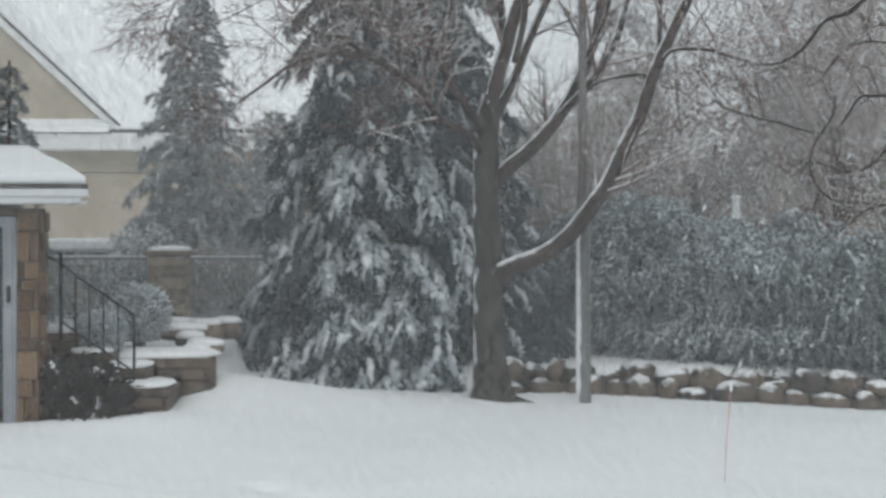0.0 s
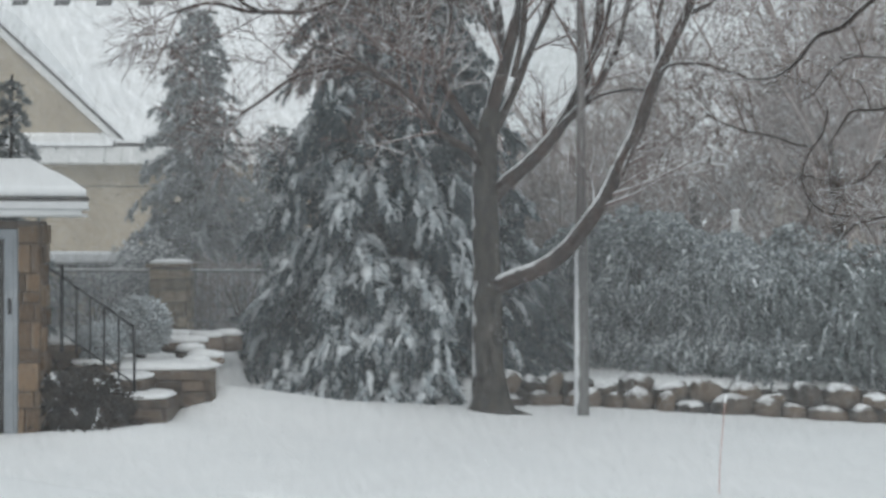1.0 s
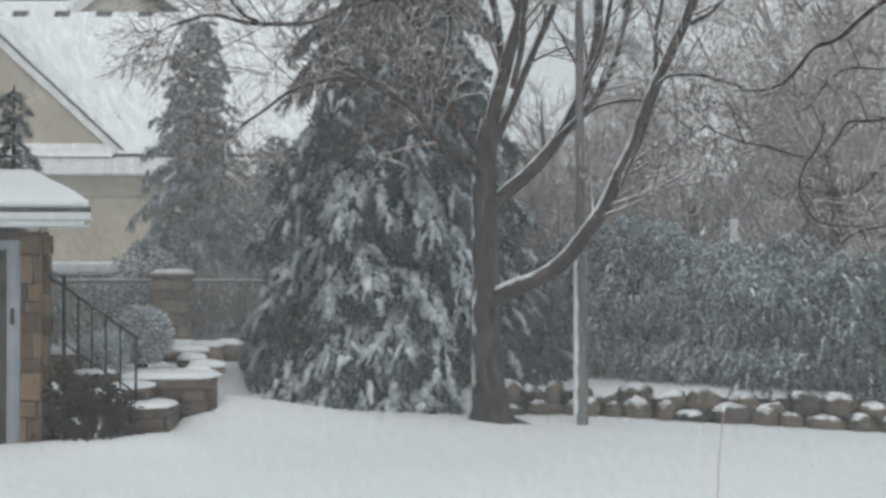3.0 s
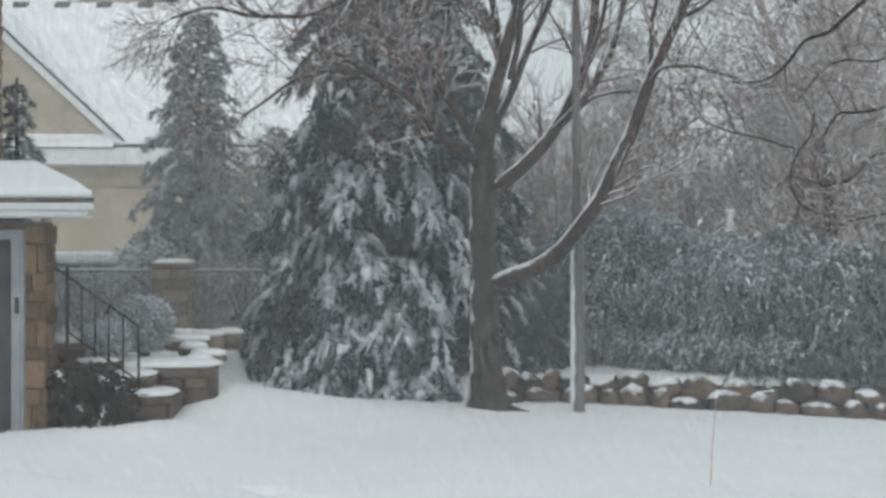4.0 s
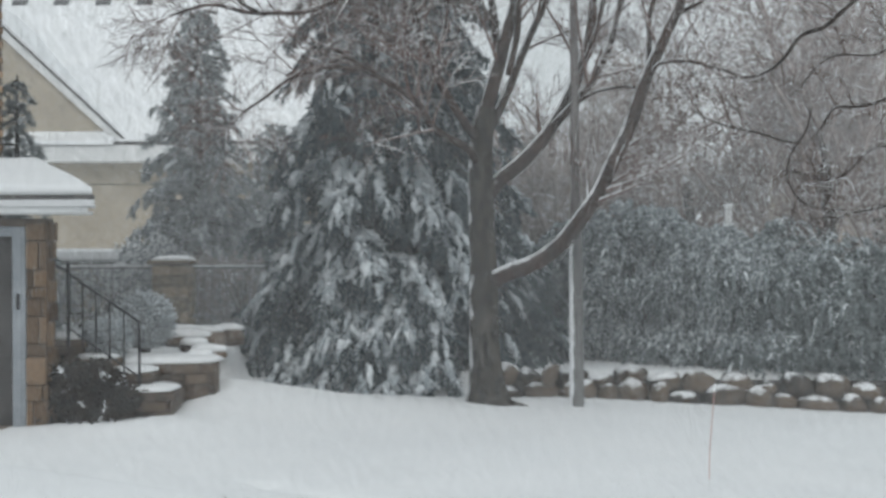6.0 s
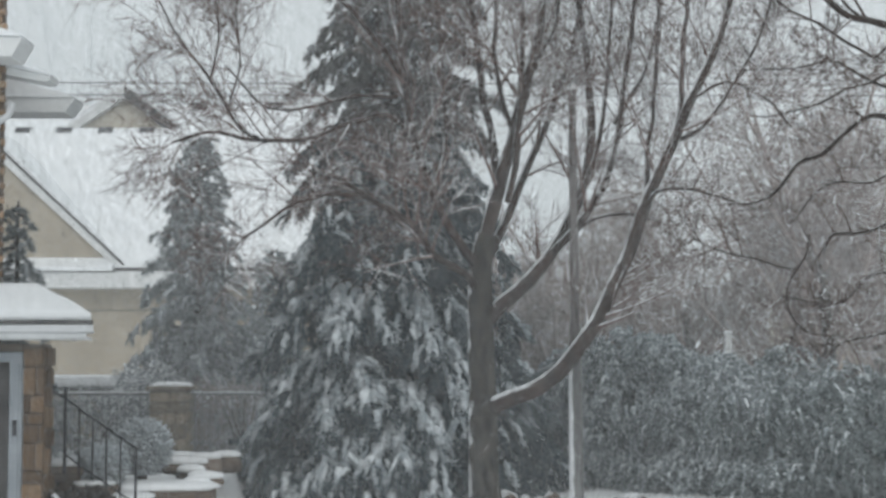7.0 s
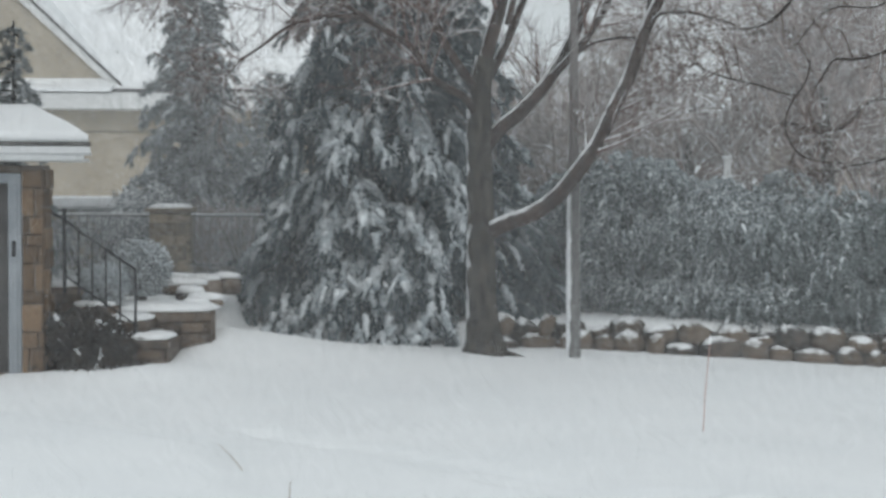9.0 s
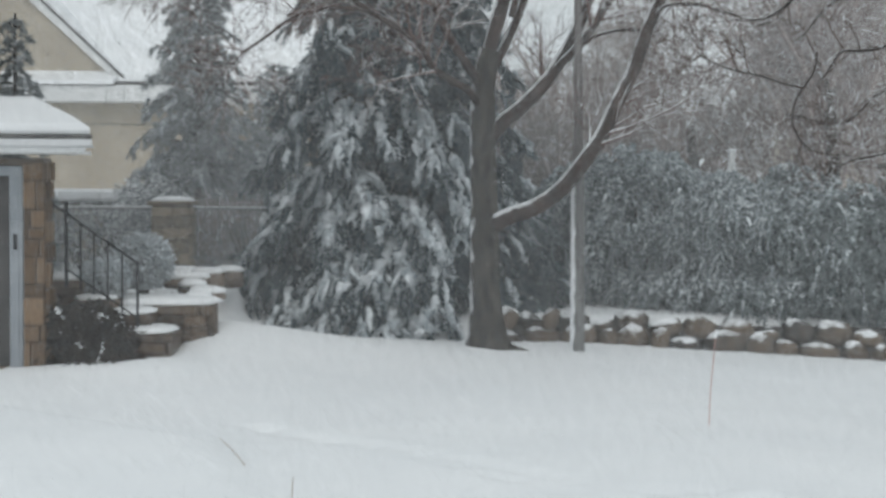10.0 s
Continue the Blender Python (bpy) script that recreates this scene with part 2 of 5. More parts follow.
def join(pieces):
    V, Fc, base = [], [], 0
    for v, f in pieces:
        V.append(v)
        Fc.append(f + base)
        base += len(v)
    return np.concatenate(V), np.concatenate(Fc)


def rock(name, size, mat, seed, rough=0.22):
    """One rounded uneven boulder standing on its base."""
    rng = np.random.default_rng(seed)
    off = Vector(rng.uniform(-50, 50, 3))
    v = np.array([np.array(p) * (1 + rough * noise.noise(Vector(p) * 1.3 + off) * 1.6) for p in ICO_V])
    v = np.sign(v) * np.abs(v) ** 0.8
    v[:, 2] = np.maximum(v[:, 2], -0.75)
    return mesh_np(name, v * np.array(size) / 2, ICO_F, mat, True)


def cap_mesh(name, sx, sy, h, seed):
    """A soft domed pad of snow."""
    rng = np.random.default_rng(seed)
    off = Vector(rng.uniform(-50, 50, 3))
    v = np.array([np.array(p) * (1 + 0.15 * noise.noise(Vector(p) * 2 + off)) for p in ICO_V])
    v = np.sign(v) * np.abs(v) ** 0.75
    v[:, 2] = np.where(v[:, 2] < 0, v[:, 2] * 0.25, v[:, 2])
    return mesh_np(name, v * np.array((sx / 2, sy / 2, h)), ICO_F, SNOW, True)


# ---- ground ----
def bump2(x, y, cx, cy, sx, sy):
    return np.exp(-((x - cx) / sx) ** 2 - ((y - cy) / sy) ** 2)


def step(v, a, b):
    u = np.clip((v - a) / (b - a), 0, 1)
    return u * u * (3 - 2 * u)


def ground_z(x, y):
    x, y = np.asarray(x, float), np.asarray(y, float)
    z = -0.07 - 0.03 * np.clip(x, 0, 6)
    z = z + np.clip(0.39 - 0.125 * (x + 2.4), 0, 0.39) * np.exp(-((y - 18.8) / 1.4) ** 2 - (np.minimum(x + 2.4, 0) / 0.65) ** 2) + 0.10 * bump2(x, y, -4.6, 16.2, 1.6, 1.6)
    z = z + (0.27 + 0.03 * np.clip(x, 0, 6)) * step(y, 20.95, 21.5) * step(x, -0.9, 0.5)
    z = z + 0.55 * (step(y, 20.6, 24.5) * step(-x, 0.6, 2.2) * (1 - step(-x, 2.5, 2.85)) + step(y, 19.8, 22.4) * step(-x, 2.5, 2.85))
    z = z + 0.6 * step(y, 27, 40)
    z = z + 0.13 * bump2(x, y, -3.6, 10.2, 2.6, 1.9) + 0.05 * bump2(x, y, 2.0, 12.5, 3.0, 1.0)
    z = z + 0.12 * bump2(x, y, -3.2, 16.75, 0.9, 0.55)
    # a low ploughed bank in the foreground
    inside = np.minimum((x + 1.5) * -0.681 + (y - 12.2) * -0.731, (x + 1.5) * -0.96 + (y - 12.2) * -0.282)
    z = z + 0.13 * step(inside, -0.1, 0.5) * step(y, 3, 7)
    z = z + 0.035 * np.sin(x * 0.9 + 0.6 * y) * np.sin(y * 0.7 - 0.3 * x + 1.2) * step(y, 2, 6)
    return z


def axis_values(lo, hi, fine_lo, fine_hi, fine):
    inner = np.arange(fine_lo, fine_hi + 1e-6, fine)
    left = fine_lo - np.geomspace(fine * 2, fine_lo - lo, 22)
    right = fine_hi + np.geomspace(fine * 2, hi - fine_hi, 22)
    return np.concatenate([left[::-1], inner, right])


def build_ground():
    xs, ys = axis_values(-1500, 1500, -8, 8, 0.09), axis_values(-1500, 2500, 5, 27, 0.09)
    X, Y = np.meshgrid(xs, ys)
    Z = ground_z(X, Y)
    near = (np.abs(X) < 9) & (Y > 4) & (Y < 28)
    rng = np.random.default_rng(3)
    for i, j in zip(*np.nonzero(near)):
        Z[i, j] += 0.02 * noise.noise(Vector((X[i, j] * 0.8, Y[i, j] * 0.8, 0))) + 0.006 * noise.noise(Vector((X[i, j] * 3.1, Y[i, j] * 3.1, 5)))
    # old, snowed-over tracks that run across the lawn
    for k in range(90):
        u = k / 89
        for side in (0, 0.42):
            if rng.random() < 0.4:
                continue
            cx, cy = -1.6 + 2.5 * u + rng.normal(0, 0.05), 13.8 - 2.6 * u - side * (0.3 + 0.7 * u) + rng.normal(0, 0.035)
            Z -= (0.012 + 0.035 * rng.random()) * bump2(X, Y, cx, cy, rng.uniform(0.05, 0.13), rng.uniform(0.03, 0.06))
    # scuffed patch where somebody trod
    for k in range(16):
        cx, cy = 1.55 + rng.normal(0, 0.28), 10.95 + rng.normal(0, 0.16)
        Z += rng.choice([-0.05, -0.035, 0.03]) * bump2(X, Y, cx, cy, rng.uniform(0.05, 0.12), rng.uniform(0.05, 0.09))
    w = len(xs)
    i = np.arange(len(ys) - 1)[:, None] * w + np.arange(w - 1)[None]
    i = i.ravel()
    me = mesh_np("ground", np.stack([X, Y, Z], -1).reshape(-1, 3), np.stack([i, i + 1, i + w + 1, i + w], 1), GROUND_SNOW, True)
    return thing("ground", "open lawn under deep smooth fresh snow", "ground", kind="structure", data=me)


build_ground()


# ---- bare trees ----
def smooth_line(pts, n):
    """A Catmull-Rom curve through the points."""
    p = np.asarray(pts, float)
    p = np.vstack([2 * p[0] - p[1], p, 2 * p[-1] - p[-2]])
    out = []
    segs = len(p) - 3
    for t in np.linspace(0, segs - 1e-6, n):
        i = int(t)
        u = t - i
        a, b, c, d = p[i:i + 4]
        out.append(0.5 * (2 * b + (c - a) * u + (2 * a - 5 * b + 4 * c - d) * u * u + (3 * b - a - 3 * c + d) * u ** 3))
    return np.array(out)


def sprout(parent, radius, rng, count, length, lift, spread, start=0.2, pull=(0, 0, 0), shape=5, taper=0.5, wiggle=0.06):
    """Side branches along a line."""
    out = []
    k = len(parent)
    for _ in range(count):
        u = start + (1 - start) * rng.random() ** 0.8
        i = min(int(u * (k - 1)), k - 2)
        o = parent[i] + (parent[i + 1] - parent[i]) * (u * (k - 1) - i)
        tan = parent[i + 1] - parent[i]
        tan = tan / (np.linalg.norm(tan) + 1e-9)
        side = rng.normal(size=3)
        side -= tan * side.dot(tan)
        side /= np.linalg.norm(side) + 1e-9
        d = tan * (1 - spread) + side * spread + np.array([0, 0, lift]) + np.array(pull)
        d /= np.linalg.norm(d)
        ln = length * rng.uniform(0.45, 1.15) * (1.1 - 0.5 * u)
        pts, p = [o], o.copy()
        for s in range(shape - 1):
            d = d + rng.normal(size=3) * wiggle + np.array([0, 0, lift * 0.25])
            d /= np.linalg.norm(d)
            p = p + d * ln / (shape - 1)
            pts.append(p)
        r0 = np.interp(u, [0, 1], [radius[0], radius[-1]]) * taper
        out.append((np.array(pts), r0))
    return out


def rad_line(r0, r1, n):
    return np.linspace(r0, r1, n)


def bare_tree(name, label, at, limbs, rng, counts, lengths, lift, limb_mat, twig_mat, group="", min_r=0.004, spread=0.62, pull=(0, 0, 0), separate=False, gnarl=1.0, slim=1.0):
    """A leafless tree: limbs are (points, first radius, last radius); each carries branches, twigs and spurs."""
    tree = thing(name, label, "tree", group, at=at)
    a = np.array(at, float)
    fine1, fine2 = [], []
    for k, (pts, r0, r1) in enumerate(limbs):
        r0, r1 = (r0 * slim, r1 * slim) if k else (r0, r1)
        line = smooth_line(np.asarray(pts, float) - a, 6 * len(pts))
        line = line + np.array([[0.012 * noise.noise(Vector(p) * 2.5 + Vector((c * 9, k, 0))) for c in range(3)] for p in line]) * (3.0 * gnarl if r0 < 0.06 else 1.5)
        rad = r1 + (r0 - r1) * (1 - np.linspace(0, 1, len(line))) ** (0.62 if k else 1.0)
        if k == 0:
            rad = rad * (1 + 0.75 * np.exp(-np.linspace(0, 1, len(line)) * 16))
        v, q = tubes([(line, rad)], 14 if r0 > 0.08 else 9)
        if k == 0:
            v = v + np.array([[0.012 * noise.noise(Vector((p[0] * 9, p[1] * 9, p[2] * 1.1))), 0.012 * noise.noise(Vector((p[0] * 9, p[1] * 9, p[2] * 1.1 + 40))), 0] for p in v])
        part("trunk" if k == 0 else "limb", mesh_np("limb", v, q, TRUNK_BARK if k == 0 else limb_mat, True), tree)
        if k == 0:
            continue
        thin = separate and r0 < 0.03
        one = sprout(line, (r0, r1), rng, counts[0] * 2 // 3 if thin else counts[0], lengths[0] * (0.62 if thin else 1.0), lift * (3.0 if thin else 1.0), spread, 0.25, pull)
        for p1, ra in one:
            ra = max(min(ra, 0.03), min_r * 1.8)
            if separate:
                part("branch", mesh_np("branch", *tubes([(p1, rad_line(ra, min_r, len(p1)))], 5), twig_mat, True), tree)
            else:
                fine1.append((p1, rad_line(ra, min_r, len(p1))))
            for p2, rb in sprout(p1, (ra, min_r), rng, counts[1] // 2 if thin else counts[1], lengths[1], lift * 0.7, spread, 0.15, pull):
                rb = max(min(rb, 0.014), min_r)
                fine1.append((p2, rad_line(rb, min_r * 0.7, len(p2))))
                for p3, rc in sprout(p2, (rb, min_r), rng, counts[2], lengths[2], lift * 0.5, spread, 0.1, pull, 3):
                    fine2.append((p3, rad_line(min_r * 0.9, min_r * 0.45, len(p3))))
    if fine1:
        part("branchwork", mesh_np("branchwork", *tubes(fine1, 3), twig_mat, True), tree, kind="stuff")
    if fine2:
        part("twigwork", mesh_np("twigwork", *tubes(fine2, 3), twig_mat, False), tree, kind="stuff")
    return tree


K = 2926.0


def maple():
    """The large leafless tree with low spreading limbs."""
    rng = np.random.default_rng(11)
    Y = 20.0
    def L(*pts):
        return [((x - 784) / K * (Y + dy), Y + dy, 2 + (717 - y) / K * (Y + dy)) for x, y, dy in pts]
    base = (0.54, Y, -0.16)
    limbs = [
        ([base, (0.49, Y, 0.6), (0.48, Y, 1.5), (0.45, Y, 2.4), (0.46, Y, 3.1), (0.53, Y, 3.5)], 0.195, 0.125),
        (L((862, 806, 0), (896, 790, -0.2), (935, 775, -0.35), (985, 745, -0.5), (1020, 705, -0.6), (1050, 660, -0.65), (1077, 612, -0.65), (1097, 568, -0.6), (1117, 518, -0.6), (1137, 463, -0.7), (1161, 405, -0.75), (1190, 342, -0.8), (1220, 272, -0.9), (1248, 218, -0.9), (1280, 140, -1.0), (1306, 40, -1.0), (1318, -70, -1.0)), 0.108, 0.018),
        (L((846, 668, 0), (880, 630, 0.05), (922, 593, 0.1), (958, 556, 0.2), (990, 509, 0.2), (1016, 457, 0.2), (1033, 408, 0.3), (1048, 320, 0.4), (1042, 200, 0.5), (1025, 60, 0.6), (1020, -80, 0.6)), 0.098, 0.016),
        (L((972, 535, 0.2), (1006, 499, 0.1), (1037, 466, 0.05), (1062, 430, 0), (1080, 390, 0), (1098, 300, 0), (1113, 190, -0.1), (1130, 40, -0.2), (1140, -80, -0.2)), 0.055, 0.012),
        (L((857, 560, 0), (862, 500, 0), (884, 415, -0.1), (908, 325, -0.2), (935, 225, -0.2), (960, 110, -0.3), (968, -40, -0.3), (975, -160, -0.3)), 0.095, 0.018),
        (L((882, 420, -0.1), (876, 350, 0), (857, 255, 0.1), (845, 160, 0.2), (832, 50, 0.3), (838, -60, 0.3), (842, -150, 0.3)), 0.052, 0.014),
        (L((862, 545, 0), (905, 452, 0.3), (940, 365, 0.4), (985, 260, 0.6), (1022, 130, 0.8), (1050, -20, 0.9)), 0.06, 0.012),
        (L((900, 440, -0.2), (918, 330, -0.3), (925, 200, -0.4), (925, 30, -0.4), (920, -120, -0.4)), 0.045, 0.012),
        (L((850, 560, 0), (805, 500, -0.3), (770, 430, -0.5), (735, 335, -0.6), (715, 220, -0.7), (705, 90, -0.8), (700, -60, -0.8)), 0.06, 0.016),
        (L((845, 600, 0), (812, 560, -0.5), (772, 535, -0.8), (745, 500, -0.9), (690, 455, -1.0), (630, 420, -1.1), (588, 396, -1.2)), 0.05, 0.022),
        (L((645, 430, -1.1), (585, 428, -1.3), (520, 445, -1.5), (470, 475, -1.6), (432, 505, -1.7), (400, 535, -1.8)), 0.026, 0.010),
        (L((735, 345, -0.6), (690, 290, -0.8), (620, 298, -1.0), (560, 322, -1.2), (470, 330, -1.4), (370, 316, -1.5), (300, 335, -1.6)), 0.036, 0.010),
        (L((470, 335, -1.4), (416, 299, -1.5), (364, 212, -1.6), (311, 142, -1.7), (259, 45, -1.8)), 0.022, 0.007),
        (L((368, 218, -1.6), (385, 130, -1.6), (372, 30, -1.5), (375, -60, -1.5)), 0.014, 0.006),
        (L((400, 275, -1.5), (425, 190, -1.4), (415, 90, -1.4), (430, -20, -1.4)), 0.014, 0.006),
        (L((715, 225, -0.7), (660, 140, -0.9), (600, 80, -1.0), (535, 45, -1.1), (460, 20, -1.2), (390, 10, -1.3)), 0.034, 0.010),
        (L((700, 255, -0.8), (620, 250, -1.0), (545, 275, -1.1), (470, 270, -1.2), (400, 200, -1.3)), 0.024, 0.008),
        (L((1190, 342, -0.8), (1207, 260, -0.7), (1215, 150, -0.6), (1230, 10, -0.6), (1240, -100, -0.6)), 0.04, 0.01),
        (L((1142, 450, -0.7), (1172, 420, -0.9), (1230, 420, -1.1), (1300, 440, -1.3)), 0.026, 0.010),
        (L((1000, 510, 0.2), (1045, 472, 0), (1110, 463, -0.2), (1150, 470, -0.3)), 0.026, 0.010),
        (L((1228, 255, -0.9), (1280, 230, -1.0), (1350, 250, -1.1), (1400, 310, -1.2)), 0.024, 0.008),
        (L((1190, 340, -0.8), (1250, 300, -0.7), (1320, 200, -0.6), (1370, 80, -0.6), (1400, -60, -0.5)), 0.03, 0.008),
        (L((1090, 300, 0), (1150, 190, 0.2), (1180, 60, 0.3), (1200, -80, 0.4)), 0.03, 0.01),
        (L((908, 325, -0.2), (880, 210, -0.4), (880, 80, -0.5), (870, -80, -0.5)), 0.034, 0.01),
        (L((770, 430, -0.5), (790, 320, -0.2), (780, 190, 0), (770, 40, 0.1), (760, -80, 0.1)), 0.034, 0.01),
        (L((1005, 478, 0.2), (1062, 340, 0.3), (1078, 200, 0.4), (1086, 60, 0.5), (1092, -80, 0.5)), 0.034, 0.010),
        (L((1143, 432, -0.7), (1152, 320, -0.5), (1166, 190, -0.4), (1172, 50, -0.4), (1184, -80, -0.4)), 0.034, 0.010),
        (L((935, 225, -0.2), (985, 120, 0), (1000, 20, 0.1), (1005, -90, 0.1)), 0.028, 0.010),
    ]
    bare_tree("bare_maple_tree", "large leafless tree with snow-lined forking limbs standing in deep snow", base, limbs, rng, (15, 9, 7), (1.5, 0.8, 0.4), 0.05, BARK, TWIG, min_r=0.0042, spread=0.55, separate=True)
    tree = bpy.data.objects["bare_maple_tree"]
    for pts, r in (([(0.05, -0.02, 0.22), (0.2, -0.1, 0.1), (0.34, -0.16, 0.07), (0.56, -0.24, 0.03)], 0.10), ([(-0.05, -0.05, 0.2), (-0.16, -0.2, 0.08), (-0.24, -0.3, 0.0)], 0.09)):
        line = smooth_line(pts, 14)
        part("root", mesh_np("root", *tubes([(line, np.linspace(r, 0.015, 14))], 9), TRUNK_BARK, True), tree, "gnarled root at the foot")


def near_tree():
    """Branches that reach in from a nearer dark tree."""
    rng = np.random.default_rng(5)
    Y = 13.0
    def L(*pts):
        return [((x - 784) / K * (Y + dy), Y + dy, 2 + (717 - y) / K * (Y + dy)) for x, y, dy in pts]
    base = (4.75, Y, float(ground_z(4.75, Y)) - 0.1)
    limbs = [
        ([base, (4.8, Y, 1.5), (4.78, Y, 3.2), (4.9, Y, 5.2)], 0.17, 0.08),
        (L((1860, 380, 0), (1720, 190, -0.1), (1568, 122, -0.2), (1485, 108, -0.3), (1430, 60, -0.3), (1385, 0, -0.4), (1350, -60, -0.4)), 0.05, 0.012),
        (L((1600, 135, -0.2), (1545, 185, -0.3), (1490, 130, -0.3), (1440, 100, -0.4), (1370, 60, -0.4)), 0.02, 0.008),
        (L((1860, 420, 0), (1700, 330, 0.1), (1568, 300, 0.2), (1500, 335, 0.2), (1430, 375, 0.2), (1370, 420, 0.2), (1280, 450, 0.3)), 0.04, 0.010),
        (L((1858, 520, 0), (1700, 470, -0.2), (1568, 480, -0.3), (1490, 495, -0.3), (1440, 545, -0.3)), 0.026, 0.008),
        (L((1440, 500, -0.3), (1408, 560, -0.2), (1402, 610, -0.2), (1412, 650, -0.2), (1440, 672, -0.2), (1500, 680, -0.1)), 0.012, 0.008),
        (L((1405, 570, -0.2), (1330, 552, -0.2), (1270, 535, -0.1), (1225, 505, 0)), 0.012, 0.006),
        (L((1862, 640, 0), (1720, 640, 0.2), (1568, 660, 0.2), (1490, 690, 0.2), (1440, 725, 0.2)), 0.024, 0.008),
        (L((1850, 300, 0), (1700, 60, 0.3), (1568, 0, 0.4), (1480, -20, 0.4), (1400, -60, 0.5)), 0.04, 0.012),
        (L((1700, 230, 0), (1600, 235, 0.1), (1500, 205, 0.1), (1420, 190, 0.2), (1320, 205, 0.2)), 0.02, 0.006),
    ]
    limbs += [
        (L((1850, 200, 0), (1700, 0, 0.2), (1568, -60, 0.3), (1450, -70, 0.4), (1330, -40, 0.4)), 0.03, 0.008),
        (L((1720, 190, -0.1), (1620, 190, 0), (1540, 230, 0.1), (1450, 260, 0.1), (1340, 290, 0.2)), 0.022, 0.006),
        (L((1700, 330, 0.1), (1600, 380, 0.3), (1520, 400, 0.4), (1440, 430, 0.4), (1380, 480, 0.5)), 0.02, 0.006),
        (L((1740, 560, -0.1), (1620, 560, -0.1), (1540, 590, 0), (1480, 620, 0), (1380, 610, 0)), 0.018, 0.006),
        (L((1568, 122, -0.2), (1500, 60, -0.1), (1460, -20, 0), (1450, -80, 0)), 0.018, 0.006),
    ]
    bare_tree("bare_tree", "dark leafless tree with thin crooked snow-dusted branches", base, limbs, rng, (12, 9, 4), (0.8, 0.42, 0.2), 0.05, DARK_TWIG, MID_TWIG, min_r=0.0038, spread=0.7, gnarl=3.2, slim=0.7, pull=(-0.1, 0, 0), separate=True)


def background_tree(x, y, height, seed, label, mat, spreadr=1.6, n=9):
    rng = np.random.default_rng(seed)
    z0 = float(ground_z(x, y)) - 0.1
    limbs = [([(x, y, z0), (x + 0.1, y, z0 + height * 0.25), (x, y, z0 + height * 0.5)], 0.16, 0.09)]
    for k in range(n):
        a = rng.uniform(0, 2 * np.pi)
        h0 = rng.uniform(0.12, 0.5) * height
        r = spreadr * rng.uniform(0.5, 1.1)
        top = h0 + (height - h0) * rng.uniform(0.45, 1.0)
        limbs.append(([(x, y, z0 + h0), (x + 0.35 * r * np.cos(a), y + 0.35 * r * np.sin(a), z0 + h0 + 0.35 * (top - h0)),
                       (x + r * np.cos(a), y + r * np.sin(a), z0 + top)], 0.06, 0.014))
    bare_tree("bare_tree", label, (x, y, z0), limbs, rng, (9, 6, 4), (height * 0.22, height * 0.12, height * 0.06), 0.12, mat, mat, "background trees", min_r=0.008)


# ---- conifers and shrubs ----
def finger_needles(F, rng, per, length, width, spread=0.75):
    """Needles round drooping side shoots. F rows: origin, direction, length and droop of a shoot."""
    O, D = [], []
    for o, d, L, droop in F:
        k = max(int(per * L), 5)
        t = rng.random(k) ** 0.85
        tan = d[None] + np.array([0, 0, -2.0 * droop])[None] * t[:, None]
        O.append(o + d * (L * t)[:, None] + np.array([0, 0, -droop * L]) * (t ** 2)[:, None] + rng.normal(size=(k, 3)) * 0.010)
        tan /= np.linalg.norm(tan, axis=1)[:, None]
        D.append(tan * 0.8 + rng.normal(size=(k, 3)) * spread * 0.6)
    O, D = np.concatenate(O), np.concatenate(D)
    return blades(O, D, rng.uniform(0.65, 1.25, len(O)) * length, rng.uniform(0.7, 1.3, len(O)) * width, rng)


def finger_snow(F, rng, radius, lift, end=0.92, sides=6):
    """Uneven rolls of snow that lie along the upper side of the shoots."""
    V, Q, base = [], [], 0
    ring = np.arange(sides)
    ang = ring * 2 * np.pi / sides
    t = np.array([0.0, 0.12, 0.35, 0.6, 0.82, 1.0])
    prof = np.array([0.25, 0.8, 1.0, 0.95, 0.7, 0.12])
    k = len(t)
    quads = np.concatenate([np.stack([i * sides + ring, i * sides + (ring + 1) % sides, (i + 1) * sides + (ring + 1) % sides, (i + 1) * sides + ring], 1) for i in range(k - 1)])
    for o, d, L, droop in F:
        tt = t * end * rng.uniform(0.75, 1.05)
        p = o + d * (L * tt)[:, None] + np.array([0, 0, -droop * L]) * (tt ** 2)[:, None]
        tan = d[None] + np.array([0, 0, -2.0 * droop])[None] * tt[:, None]
        tan /= np.linalg.norm(tan, axis=1)[:, None]
        a = np.cross(tan, [0, 0, 1.0])
        a /= np.linalg.norm(a, axis=1)[:, None] + 1e-6
        b = np.cross(a, tan)
        p = p + b * lift + rng.normal(size=(k, 3)) * radius * 0.22
        r = (radius * rng.uniform(0.6, 1.35) * prof)[:, None, None] * (1 + rng.uniform(-0.3, 0.3, (k, sides)))[:, :, None]
        V.append((p[:, None] + r * (np.cos(ang)[None, :, None] * a[:, None] + 0.7 * np.sin(ang)[None, :, None] * b[:, None])).reshape(-1, 3))
        Q.append(quads + base)
        base += k * sides
    Q = np.concatenate(Q)
    return np.concatenate(V), np.concatenate([Q[:, [0, 1, 2]], Q[:, [0, 2, 3]]])


